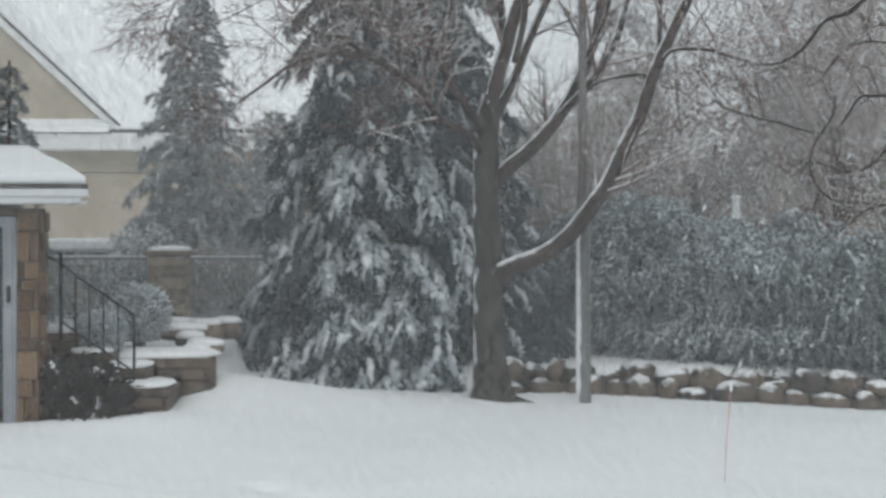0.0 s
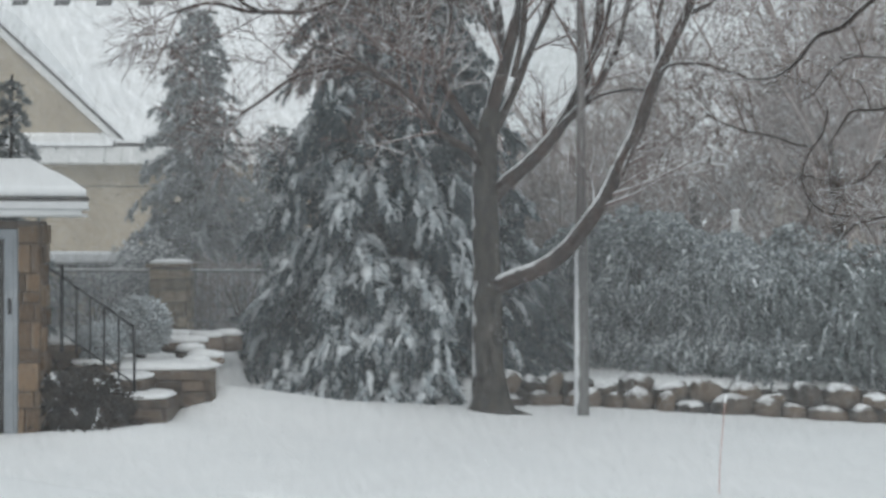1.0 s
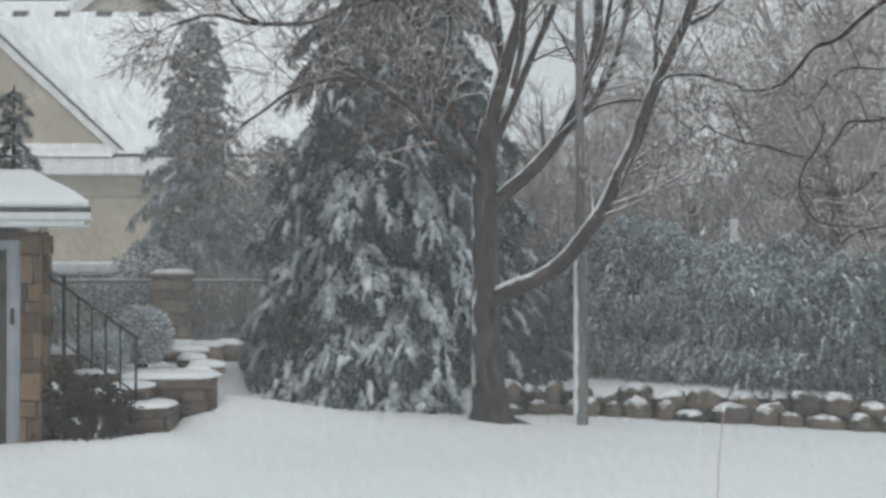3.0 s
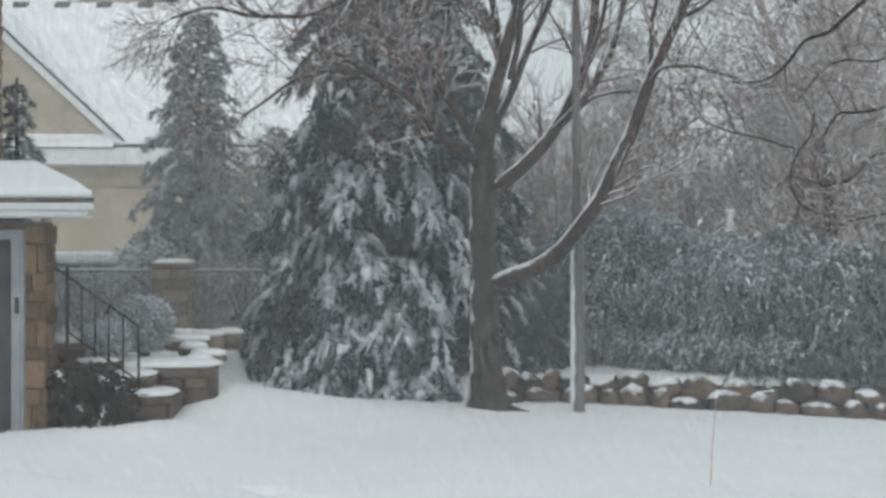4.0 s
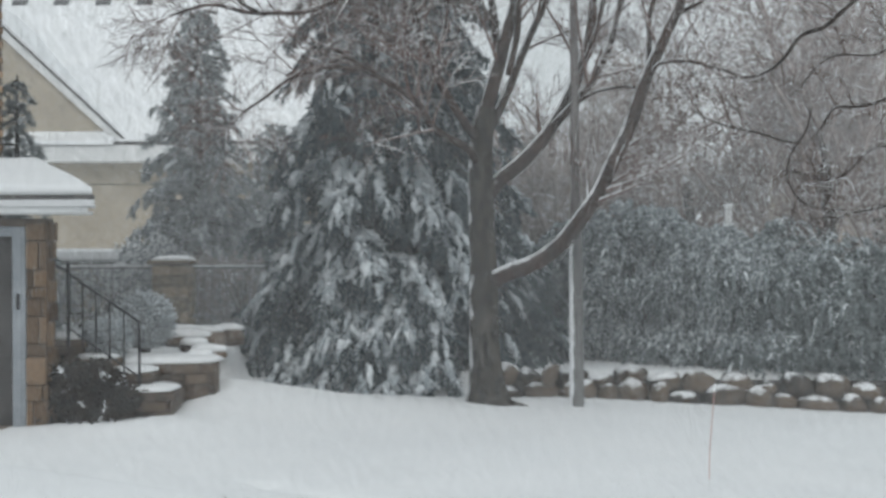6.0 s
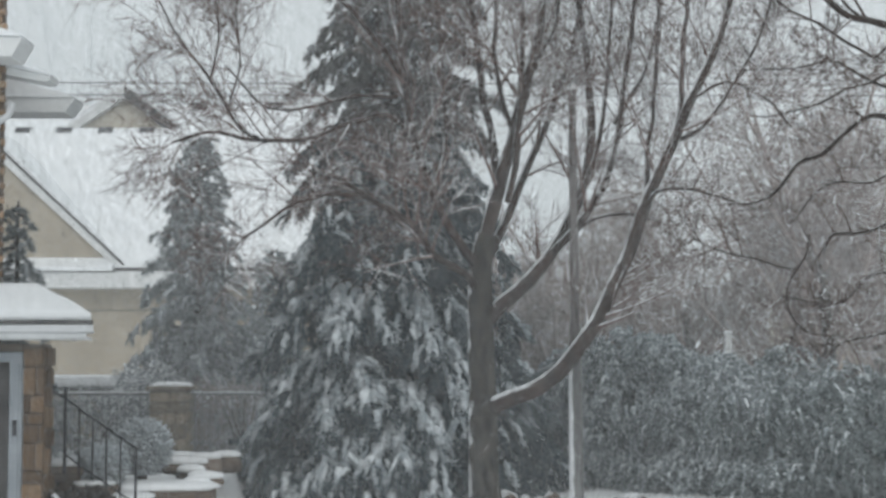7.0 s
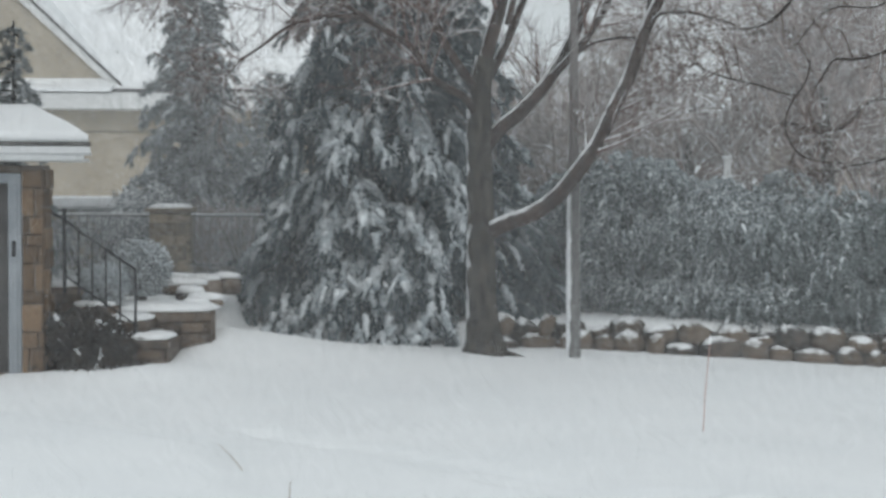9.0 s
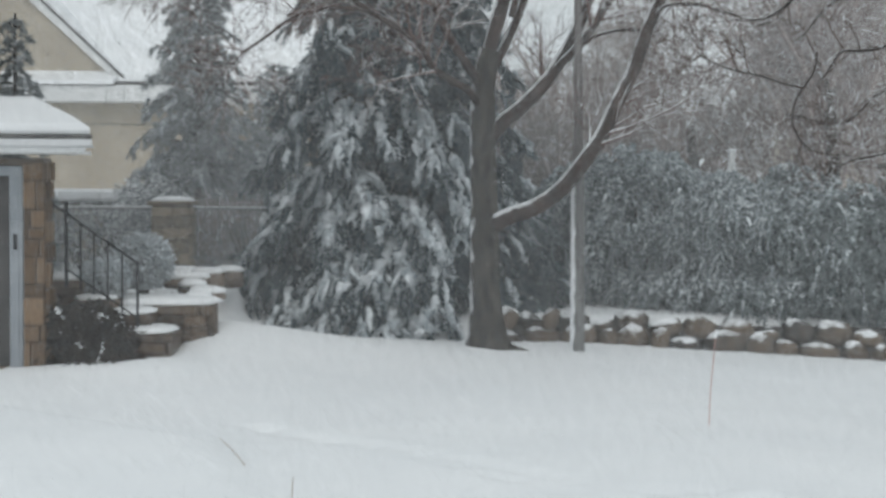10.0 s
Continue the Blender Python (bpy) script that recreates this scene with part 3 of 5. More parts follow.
def bough_fingers(start, tip, rng, arch, spacing, reach, droop):
    """The spine of a bough and the drooping shoots on both its sides and its tip."""
    start, tip = np.asarray(start, float), np.asarray(tip, float)
    R = np.linalg.norm(tip - start)
    u = np.linspace(0, 1, 9)
    spine = start + (tip - start) * u[:, None] + np.array([0, 0, arch * R]) * np.sin(np.pi * u)[:, None]
    wob = rng.normal(size=3) * 0.07 * R
    spine = spine + wob * np.sin(np.pi * u)[:, None]
    F, s = [], 0.16
    side = 1
    while s < 1.0:
        i = min(int(s * 8), 7)
        o = spine[i] + (spine[i + 1] - spine[i]) * (s * 8 - i)
        tan = spine[i + 1] - spine[i]
        tan /= np.linalg.norm(tan)
        lat = np.cross(tan, [0, 0, 1.0])
        lat /= np.linalg.norm(lat) + 1e-6
        d = tan * rng.uniform(0.45, 1.0) + lat * side * rng.uniform(0.2, 1.0) + np.array([0, 0, rng.uniform(-0.5, 0.12)]) + rng.normal(size=3) * 0.15
        d /= np.linalg.norm(d)
        F.append((o, d, reach * rng.uniform(0.5, 1.35) * (1.15 - 0.6 * s), droop * rng.uniform(0.5, 1.3)))
        side = -side
        s += spacing / R * rng.uniform(0.6, 1.4)
    for _ in range(2):
        d = spine[8] - spine[7]
        d = d / np.linalg.norm(d) + rng.normal(size=3) * 0.22
        F.append((spine[7] * 0.4 + spine[8] * 0.6, d / np.linalg.norm(d), reach * rng.uniform(0.5, 0.8), droop))
    return spine, F


def spruce(x, y, z0, height, radius, seed, label, mat, boughs=110, droop=0.5, snow=0.6, size=1.0, upper=None, power=1.0, heroes=(), per=150, finger=0.36, low=0.02, gaps=0.0, veil=None):
    """A spruce: tapered trunk and drooping boughs, each with hanging shoots and the snow that lies on them.
    heroes: boughs of which the place is known, as start and tip round the trunk's foot, and their snow."""
    rng = np.random.default_rng(seed)
    veil = veil or FROST
    tree = thing("spruce_tree", label, "tree", at=(x, y, z0))
    hs = np.linspace(-0.4, height, 14)
    part("trunk", mesh_np("trunk", *tubes([(np.stack([0 * hs, 0 * hs, hs], 1), np.linspace(0.05 + radius * 0.06, 0.015, 14))], 10), TRUNK_BARK, True), tree)
    plan = [(np.array(a), np.array(b), s, 0.10, True) for a, b, s in heroes]
    for b in range(boughs):
        h = low + (0.985 - low) * ((b + rng.random()) / boughs) ** 1.25
        if gaps and noise.noise(Vector((h * height * 1.6, seed, b * 0.11))) > 0.75 - gaps:
            continue
        az = b * 2.39996 + rng.normal(0, 0.3)
        R = (radius * (1 - h) ** power * rng.uniform(0.72, 1.08) + 0.10)
        if b % 3 == 2:
            R *= 0.66
        fall = droop * (1 - 0.75 * h) * rng.uniform(0.6, 1.25)
        out = np.array([np.cos(az), np.sin(az), 0])
        zt = max(h * height, 0.10)
        lump = 0.5 + 1.3 * noise.noise(Vector((out[0] * 1.3 + seed, out[1] * 1.3, h * height * 0.8)))
        amount = snow * max(0.0, min(1.2, lump)) * (1.0 - 0.75 * h)
        front = out[1] < 0.35 and h < 0.42 and heroes
        plan.append((np.array([0, 0, zt + fall * R]) + out * 0.04, out * R * (0.90 if front else 1.0) + np.array([0, 0, zt]), amount * (0.8 if front else 1.0), 0.14, False))
    for start, tip, amount, arch, hero in plan:
        hrel = max(min(tip[2] / height, 1), 0)
        reach = finger * size * (1.0 - 0.55 * hrel) * rng.uniform(0.85, 1.15)
        spine, F = bough_fingers(start, tip, rng, arch, (0.05 if hero else 0.085) * size, reach, 0.55 * (1 - 0.5 * hrel))
        bo = part("bough", mesh_np("bough", *tubes([(spine, np.linspace(0.022, 0.005, 9) * size)], 5), TRUNK_BARK, True), tree)
        part("needles", mesh_np("needles", *finger_needles(F, rng, per, 0.095 * size, 0.0125 * size), upper if upper is not None and hrel > 0.42 else mat), bo, kind="stuff")
        top = [f for f in F if rng.random() < amount]
        if top:
            f2 = [(o + np.array([0, -0.012, 0.026]) + rng.normal(size=3) * 0.03, d + rng.normal(size=3) * 0.2, L * rng.uniform(0.35, 0.9), dr) for o, d, L, dr in top]
            lying = [finger_needles(f2, rng, per * (1.5 if hero else 0.8), 0.085 * size, 0.014 * size, 1.0)]
            if hero or amount > 0.3:
                lying.append(finger_snow(f2 if hero else f2[::2], rng, (0.044 if hero else 0.032) * size, 0.012))
            if hero and amount > 0.6:
                for i in range(2, 8):
                    lying.append(finger_snow([(spine[i] + np.array([0, -0.02, 0.04]) + rng.normal(size=3) * 0.03, spine[i + 1] - spine[i - 1], 0.7, 0.1)], rng, 0.058 * size, 0.01))
            part("snow", mesh_np("snow", *join(lying), veil, True), bo, "snow and rime lying on the shoots", kind="stuff")
    return tree


def hedge_shrub(x, y, z0, rx, ry, h, seed, frost, group="evergreen hedge shrubs"):
    """An overgrown evergreen shrub: billows of small curling sprays, rimed above, darker beneath."""
    rng = np.random.default_rng(seed)
    ob = thing("arborvitae_shrub", "tall overgrown evergreen hedge shrub with weeping frosted sprays", "shrub", group, at=(x, y, z0))
    for k in range(5):
        a = k * 1.26 + rng.random()
        part("stem", mesh_np("stem", *tubes([(np.array([[0.1 * rx * np.cos(a), 0.1 * ry * np.sin(a), -0.05], [0.3 * rx * np.cos(a), 0.3 * ry * np.sin(a), h * 0.45], [0.45 * rx * np.cos(a), 0.45 * ry * np.sin(a), h * 0.75]]), np.array([0.035, 0.024, 0.008]))], 6), BARK, True), ob)
    heads = []
    for k in range(14):
        heads.append((rng.uniform(0, 2 * np.pi), 0.12 + 0.88 * ((k + rng.random()) / 14), rng.uniform(0.26, 0.44)))
    for k in range(9):
        heads.append((k * 0.7 + rng.random() * 0.4, 0.0, rng.uniform(0.24, 0.34)))
    inner, outer, rimed = [], [], []
    for a, v, r in heads:
        prof = (1 - v ** 2.6) ** 0.5 * 0.80 + 0.12
        c = np.array([rx * prof * np.cos(a), ry * prof * np.sin(a), h * (0.09 + 0.75 * v)])
        light = 0.25 + 0.4 * frost * (1 - v) + 0.7 * v
        for _ in range(105):
            n = rng.normal(size=3)
            n /= np.linalg.norm(n)
            n[2] = abs(n[2]) if rng.random() < 0.7 else n[2]
            deep = rng.random() < 0.22
            o = c + n * r * (rng.uniform(0.4, 0.7) if deep else rng.uniform(0.85, 1.05))
            o[2] = max(o[2], 0.05)
            d = n * 0.7 + rng.normal(size=3) * 0.35 + np.array([0, -0.08, 0.30])
            d /= np.linalg.norm(d)
            f = (o, d, rng.uniform(0.13, 0.28), rng.uniform(0.7, 1.4))
            (inner if deep else outer).append(f)
            if not deep and rng.random() < frost * light * (0.30 + 0.95 * max(n[2], 0)) * 2.0:
                rimed.append((o + np.array([0, -0.008, 0.014]), d, f[2] * rng.uniform(0.6, 1.0), f[3]))
    part("foliage", mesh_np("foliage", *finger_needles(inner + outer, rng, 95, 0.065, 0.0115, 0.75), SCALE_LEAF), ob)
    if rimed:
        part("rime", mesh_np("rime", *finger_needles(rimed, rng, 80, 0.055, 0.0115, 0.6), FROST), ob, "rime caught in the sprays", kind="stuff")
        part("snow", mesh_np("snow", *finger_snow(rimed[::2], rng, 0.020, 0.008), FROST, True), ob, "powdery snow along the sprays", kind="stuff")
    return ob


def weeping_mass(name, label, category, x, y, z0, rx, ry, h, seed, mat, n=900, blade=0.10, snow=0.35, droop=1.0, group="", lobes=0.22, width=0.009, dome=0.5, plumes=0, ball=False):
    """A shrub of many drooping sprays over an uneven rounded form, dusted with snow."""
    rng = np.random.default_rng(seed)
    ob = thing(name, label, category, group, at=(x, y, z0))
    stems = []
    for k in range(7):
        a = k * 0.9 + rng.random()
        stems.append((np.array([[0.1 * rx * np.cos(a), 0.1 * ry * np.sin(a), -0.05], [0.3 * rx * np.cos(a), 0.3 * ry * np.sin(a), h * 0.45], [0.5 * rx * np.cos(a), 0.5 * ry * np.sin(a), h * 0.8]]), np.array([0.03, 0.02, 0.008])))
    for stem in stems:
        part("stem", mesh_np("stem", *tubes([stem], 6), BARK, True), ob)
    off = Vector(rng.uniform(-40, 40, 3))
    O, D, W, P, PD = [], [], [], [], []
    heads = [(rng.uniform(0, 2 * np.pi), 0.12 + 0.88 * rng.random() ** 0.8, rng.uniform(0.3, 0.65)) for _ in range(max(plumes, 1))]
    for _ in range(n):
        a = rng.uniform(0, 2 * np.pi)
        v = rng.random()
        hang, tip = 0.0, 0.5
        if plumes:
            # sprays gather in hanging plumes
            pa, pv, ps = heads[rng.integers(plumes)]
            tip = rng.random() ** 0.8
            hang = ps * tip
            a = pa + rng.normal(0, 0.06 + 0.14 * tip) / (1 + 0.0 * v)
            v = min(max(pv + rng.normal(0, 0.03), 0), 1)
        ph = np.arcsin(v ** 0.8)
        prof = np.cos(ph) ** dome
        if ball:
            tb = rng.uniform(-0.9, 1)
            prof, v = math.sqrt(1 - tb * tb), 0.5 + 0.5 * tb
        nv = Vector((np.cos(a) * prof * 1.7, np.sin(a) * prof * 1.7, v * 1.7 * h / max(rx, 0.1)))
        bumpy = 1 + lobes * noise.noise(nv + off) * 1.8 + 0.10 * noise.noise(nv * 3 + off)
        deep = rng.uniform(0.72, 1.0)
        c = np.array([rx * prof * np.cos(a) * bumpy * deep, ry * prof * np.sin(a) * bumpy * deep, h * v * (1 + (bumpy - 1) * 0.8) * (0.9 + 0.1 * deep)])
        if hang:
            c = c * np.array([1 + 0.16 * tip, 1 + 0.16 * tip, 1]) + np.array([0, 0, 0.06 - hang * tip])
            c[2] = max(c[2], 0.08)
        d = np.array([np.cos(a) * prof * 0.7, np.sin(a) * prof * 0.7, 0.35 * v - 0.5 * droop]) + rng.normal(size=3) * 0.3
        d /= np.linalg.norm(d)
        ln = blade * rng.uniform(1.6, 3.4)
        k = 11
        w = rng.uniform(0, 1, k)
        o = c + d * (ln * w)[:, None] + np.array([0, 0, -0.45 * droop]) * (ln * w ** 2)[:, None]
        o[:, 2] = np.maximum(o[:, 2], 0.03)
        dd = d * 0.6 + rng.normal(size=(k, 3)) * 0.45 + np.array([0, 0, -0.5 * droop])
        O.append(o)
        D.append(dd)
        if rng.random() < snow * (0.45 + 0.9 * v) * deep * (1.35 - 1.1 * tip if plumes else 1) * (min(max(0.72 + 2.2 * noise.noise(Vector(c) * 2.3 + off), 0), 1.3) if plumes else 1):
            m = rng.random(k) < 0.6
            W.append((o[m] + d * 0.015 + np.array([0, -0.004, 0.02]), dd[m]))
            if rng.random() < 0.3:
                P.append(c + d * ln * 0.3 + np.array([0, 0, 0.02]))
                PD.append(d)
    o, d = np.concatenate(O), np.concatenate(D)
    part("foliage", mesh_np("foliage", *blades(o, d, rng.uniform(0.6, 1.3, len(o)) * blade, rng.uniform(0.6, 1.3, len(o)) * width, rng), mat), ob)
    if W:
        o, d = np.concatenate([a for a, _ in W]), np.concatenate([b for _, b in W])
        pieces = [blades(o, d, rng.uniform(0.6, 1.2, len(o)) * blade, rng.uniform(0.7, 1.4, len(o)) * width * 1.25, rng)]
        if P:
            n2 = len(P)
            pieces.append(lumps(np.array(P), np.array(PD), rng.uniform(0.4, 0.8, n2) * blade, rng.uniform(0.2, 0.4, n2) * blade, rng.uniform(0.12, 0.22, n2) * blade, rng))
        part("snow", mesh_np("snow", *join(pieces), FROST if name == "round_shrub" else SNOW), ob, "powdery snow caught in the sprays", kind="stuff")
    return ob


maple()
near_tree()
SPRUCE_AT, SPRUCE_H, SPRUCE_R = (-0.66, 23.0, 0.0), 11.3, 2.25


def on_cone(x, y, depth):
    """The point of the large spruce's outer cone that lies on a sight line; depth 1: on the cone, 0: beside the trunk."""
    Y = SPRUCE_AT[1]
    for _ in range(6):
        p = ((x - 784) / K * Y, Y, 2 + (402 - y) / K * Y)
        r = SPRUCE_R * max(1 - p[2] / SPRUCE_H, 0.05)
        Y = SPRUCE_AT[1] - depth * math.sqrt(max(r * r - (p[0] - SPRUCE_AT[0]) ** 2, 0.01))
    return tuple(q - w for q, w in zip(p, SPRUCE_AT))


# boughs that stand out by their snow: start and end of each on the cone, and how much snow they bear
BOUGHS = [((610, 255), (456, 395), 0.8), ((628, 250), (597, 372), 0.9), ((618, 365), (470, 520), 1.0), ((560, 430), (436, 590), 0.95),
          ((598, 395), (578, 525), 0.95), ((620, 400), (648, 475), 0.8), ((648, 290), (686, 365), 0.7), ((716, 250), (762, 385), 0.9),
          ((785, 360), (824, 490), 1.0), ((722, 430), (772, 548), 0.85), ((690, 440), (668, 510), 0.5), ((690, 490), (660, 590), 0.95),
          ((696, 500), (722, 590), 0.95), ((645, 535), (602, 610), 0.95), ((612, 560), (570, 600), 0.8), ((600, 600), (560, 680), 0.9),
          ((702, 622), (682, 700), 1.0), ((706, 622), (742, 695), 1.0), ((545, 600), (500, 672), 0.65), ((782, 580), (742, 690), 0.75),
          ((790, 520), (812, 690), 0.75), ((480, 480), (416, 655), 0.55), ((520, 540), (470, 668), 0.35), ((560, 300), (478, 440), 0.5),
          ((760, 300), (812, 330), 0.5), ((650, 560), (640, 690), 0.4), ((860, 440), (940, 475), 0.6), ((880, 500), (985, 575), 0.35),
          ((880, 580), (972, 650), 0.3), ((868, 420), (972, 500), 0.4), ((868, 470), (990, 600), 0.25), ((860, 520), (985, 640), 0.25), ((850, 560), (950, 668), 0.2), ((880, 610), (962, 672), 0.2), ((862, 380), (950, 440), 0.3), ((640, 130), (600, 190), 0.4), ((690, 60), (655, 140), 0.4), ((700, 180), (730, 240), 0.35), ((570, 190), (520, 280), 0.5)]
spruce(*SPRUCE_AT, SPRUCE_H, SPRUCE_R, 21, "tall dark green spruce with drooping snow-laden boughs down to the ground", NEEDLE, boughs=430, droop=0.6, snow=0.9, upper=NEEDLE_BROWN, power=0.8, finger=0.42,
       heroes=[(on_cone(p[0] + dx, p[1] + dy, 0.62), on_cone(q[0] + dx, q[1] + dy, 1.0 - 0.1 * (dx != 0)), w) for p, q, w in BOUGHS for dx, dy in (((0, 0), (-16, 14), (15, 5)) if w > 0.75 else ((0, 0),))], gaps=0.1)
spruce(-4.15, 28.0, 0.35, 5.5, 1.3, 22, "smaller grey-green spruce behind the iron fence, lightly frosted, lightened for haze", NEEDLE_GREY, boughs=230, droop=0.25, snow=1.25, size=1.1, power=0.72, per=130, finger=0.36)
spruce(-3.25, 31.5, 0.5, 3.6, 1.0, 25, "low grey spruce beyond the iron fence, lightened for haze", NEEDLE_GREY, boughs=120, droop=0.25, snow=0.7, size=1.1, power=0.7, per=110)
spruce(0.84, 24.2, 0.2, 2.1, 0.62, 23, "low dark green spruce behind the bare tree, dusted with snow", NEEDLE, boughs=80, droop=0.4, snow=0.3, power=0.7)
spruce(-5.15, 20.0, 0.2, 3.7, 0.5, 24, "young spruce rising behind the porch roof, dusted with snow", NEEDLE_GREY, boughs=130, droop=0.2, snow=0.3, finger=0.26, size=0.9)

for k, (hx, hy, rx, h, frost) in enumerate(((2.1, 24.6, 0.65, 1.95, 1.3), (2.75, 23.7, 0.75, 2.1, 1.3), (3.45, 22.9, 0.75, 1.75, 1.1), (4.2, 22.3, 0.8, 1.68, 0.9), (5.0, 22.1, 0.8, 1.7, 0.4), (5.85, 21.9, 0.85, 1.65, 0.22), (6.7, 21.9, 0.9, 1.8, 0.22), (5.3, 24.2, 1.0, 2.0, 0.6), (3.6, 24.6, 0.95, 2.2, 1.2), (1.75, 25.6, 0.6, 1.7, 1.2))):
    hedge_shrub(hx, hy, float(ground_z(hx, hy)), rx, 0.75, h, 60 + k, frost)


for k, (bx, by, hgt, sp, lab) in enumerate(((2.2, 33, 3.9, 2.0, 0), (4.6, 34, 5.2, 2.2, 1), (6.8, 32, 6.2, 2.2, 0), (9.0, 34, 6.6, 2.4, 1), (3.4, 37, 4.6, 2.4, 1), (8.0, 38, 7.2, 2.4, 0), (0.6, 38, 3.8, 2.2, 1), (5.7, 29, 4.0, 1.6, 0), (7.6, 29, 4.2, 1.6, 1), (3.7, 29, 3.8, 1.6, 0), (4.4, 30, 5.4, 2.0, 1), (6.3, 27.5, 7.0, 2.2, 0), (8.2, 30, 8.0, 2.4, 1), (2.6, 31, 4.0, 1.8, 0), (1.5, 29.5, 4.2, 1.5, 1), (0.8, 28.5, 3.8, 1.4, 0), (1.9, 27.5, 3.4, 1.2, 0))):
    background_tree(bx, by, hgt, 80 + k, ("leafless brown-grey tree in the woods behind the hedge", "leafless tree in the snowy woods behind the hedge, paled for haze")[lab], THICKET, sp, 10)


# The pale frost colour stands in for haze over this distant tree.
background_tree(-20.5, 96, 22.0, 120, "tall distant bare tree, coloured pale for haze", FROST, 5.0, 9)


# ---- the low fieldstone wall ----
def stone_wall():
    wall = thing("fieldstone_wall", "low dry-laid wall of brown rounded fieldstones capped with snow", "stone wall", at=(0, 0, 0))
    rng = np.random.default_rng(31)
    # Dark backing added behind the stones so no snow shows through the gaps.
    part("core", prism("core", [(0.6, 21.03), (1.0, 21.03), (7.4, 20.40), (7.4, 20.85), (1.0, 21.35), (0.6, 21.35)], "z", -0.45, 0.10, DARK_BACKING), wall, "dark backing behind the stones")
    for row in range(2):
        x = 0.55 + 0.12 * row
        while x < 7.4:
            w = rng.uniform(0.18, 0.44 + 0.05 * x) if row == 0 else rng.uniform(0.18, 0.36 + 0.03 * x)
            h = rng.uniform(0.20, 0.38) if row == 0 else rng.uniform(0.15, 0.32)
            cx = x + w / 2
            cy = 21.0 - 0.1 * max(cx - 1, 0) + rng.normal(0, 0.03) + 0.10 * row
            g = -0.09 - 0.03 * min(cx, 6)
            cz = g + h * 0.34 + (0.17 if row else -0.02)
            st = part("stone", rock("stone", (w * 1.08, 0.36, h * 1.15), BOULDER, int(1000 * x) + row), wall, m=pose(cx, cy + rng.normal(0, 0.03), cz, rng.normal(0, 8), rng.normal(0, 12), rng.normal(0, 16)))
            if rng.random() < (0.45 if row else 0.12):
                part("snow_cap", cap_mesh("snow_cap", w * rng.uniform(0.75, 1.0), 0.26, rng.uniform(0.03, 0.06), int(900 * x)), st, "soft snow cap", m=pose(rng.normal(0, 0.02), 0.05, h * 0.46))
            x += w + 0.005
    return wall


stone_wall()


# ---- pole, wires, stake and stalks ----
def utility_pole():
    pole = thing("utility_pole", "weathered grey wooden pole with snow plastered on its windward side", "pole", at=(1.60, 19.9, -0.3))
    for name, lo, hi, mat, lab in (("shaft", 0.0, 2.42, POLE_WOOD, ""), ("upper_shaft", 2.42, 5.55, POLE_TOP, "slimmer bare grey upper length")):
        zs = np.linspace(lo, hi, 9)
        v, q = tubes([(np.stack([-0.006 * zs, 0 * zs, zs], 1), np.interp(zs, (0, 2.42, 2.43, 5.55), (0.09, 0.08, 0.056, 0.044)))], 18)
        part(name, mesh_np(name, v, q, mat, True), pole, lab)
    v, q = tubes([(np.array([[-0.0333, 0, 5.55], [-0.0333, 0, 5.60], [-0.0333, 0, 5.63]]), np.array([0.048, 0.045, 0.004]))], 18)
    part("top_cap", mesh_np("top_cap", v, q, SNOW, True), pole, "small cap of snow")
    return pole


utility_pole()


def wire(name, a, b, sag, r=0.011):
    u = np.linspace(0, 1, 40)
    p = np.array(a)[None] * (1 - u)[:, None] + np.array(b)[None] * u[:, None]
    p[:, 2] -= sag * 4 * u * (1 - u)
    v, q = tubes([(p, np.full(40, r))], 6)
    return thing(name, "thin dark overhead wire strung across the gardens", "wire", "overhead wires", data=mesh_np(name, v, q, WIRE, True))


wire("overhead_wire", (-30, 34.2, 7.9), (26, 34.2, 7.75), 0.1)
wire("overhead_wire", (-30, 34.2, 7.65), (26, 34.2, 7.5), 0.1)
wire("overhead_wire", (-16, 32, 3.05), (6, 32, 2.9), 0.05, 0.009)


def stake():
    gz = float(ground_z(2.24, 14.0))
    st = thing("driveway_marker", "thin orange-red marker rod leaning slightly in the snow", "marker stake", at=(2.24, 14.0, gz - 0.1))
    part("rod", mesh_np("rod", *tubes([(np.array([[0, 0, 0], [0.012, 0, 0.4], [0.05, 0, 0.86]]), np.array([0.0045, 0.0042, 0.004]))], 8), STAKE, True), st)
    part("tip", mesh_np("tip", *tubes([(np.array([[0.0495, 0, 0.85], [0.053, 0, 0.90], [0.055, 0, 0.92]]), np.array([0.011, 0.011, 0.004]))], 8), SNOW, True), st, "snow-crusted tip")


stake()


def stalk(x, y, bend, h, r=0.004):
    gz = float(ground_z(x, y)) - 0.03
    u = np.linspace(0, 1, 8)
    p = np.stack([bend[0] * u ** 1.5, bend[1] * u ** 1.5, h * np.sin(u * 1.5)], 1)
    return thing("dry_stalk", "single dry brown stalk poking out of the snow", "plant stalk", "dry stalks", at=(x, y, gz), data=mesh_np("dry_stalk", *tubes([(p, np.linspace(r, r * 0.5, 8))], 5), STRAW, True))


stalk(-0.92, 10.25, (0.01, 0, 0), 0.2)
stalk(-1.3, 11.2, (-0.32, 0.9, 0), 0.09, 0.004)
stalk(-2.35, 16.2, (-0.6, 0.1, 0), 0.05, 0.005)


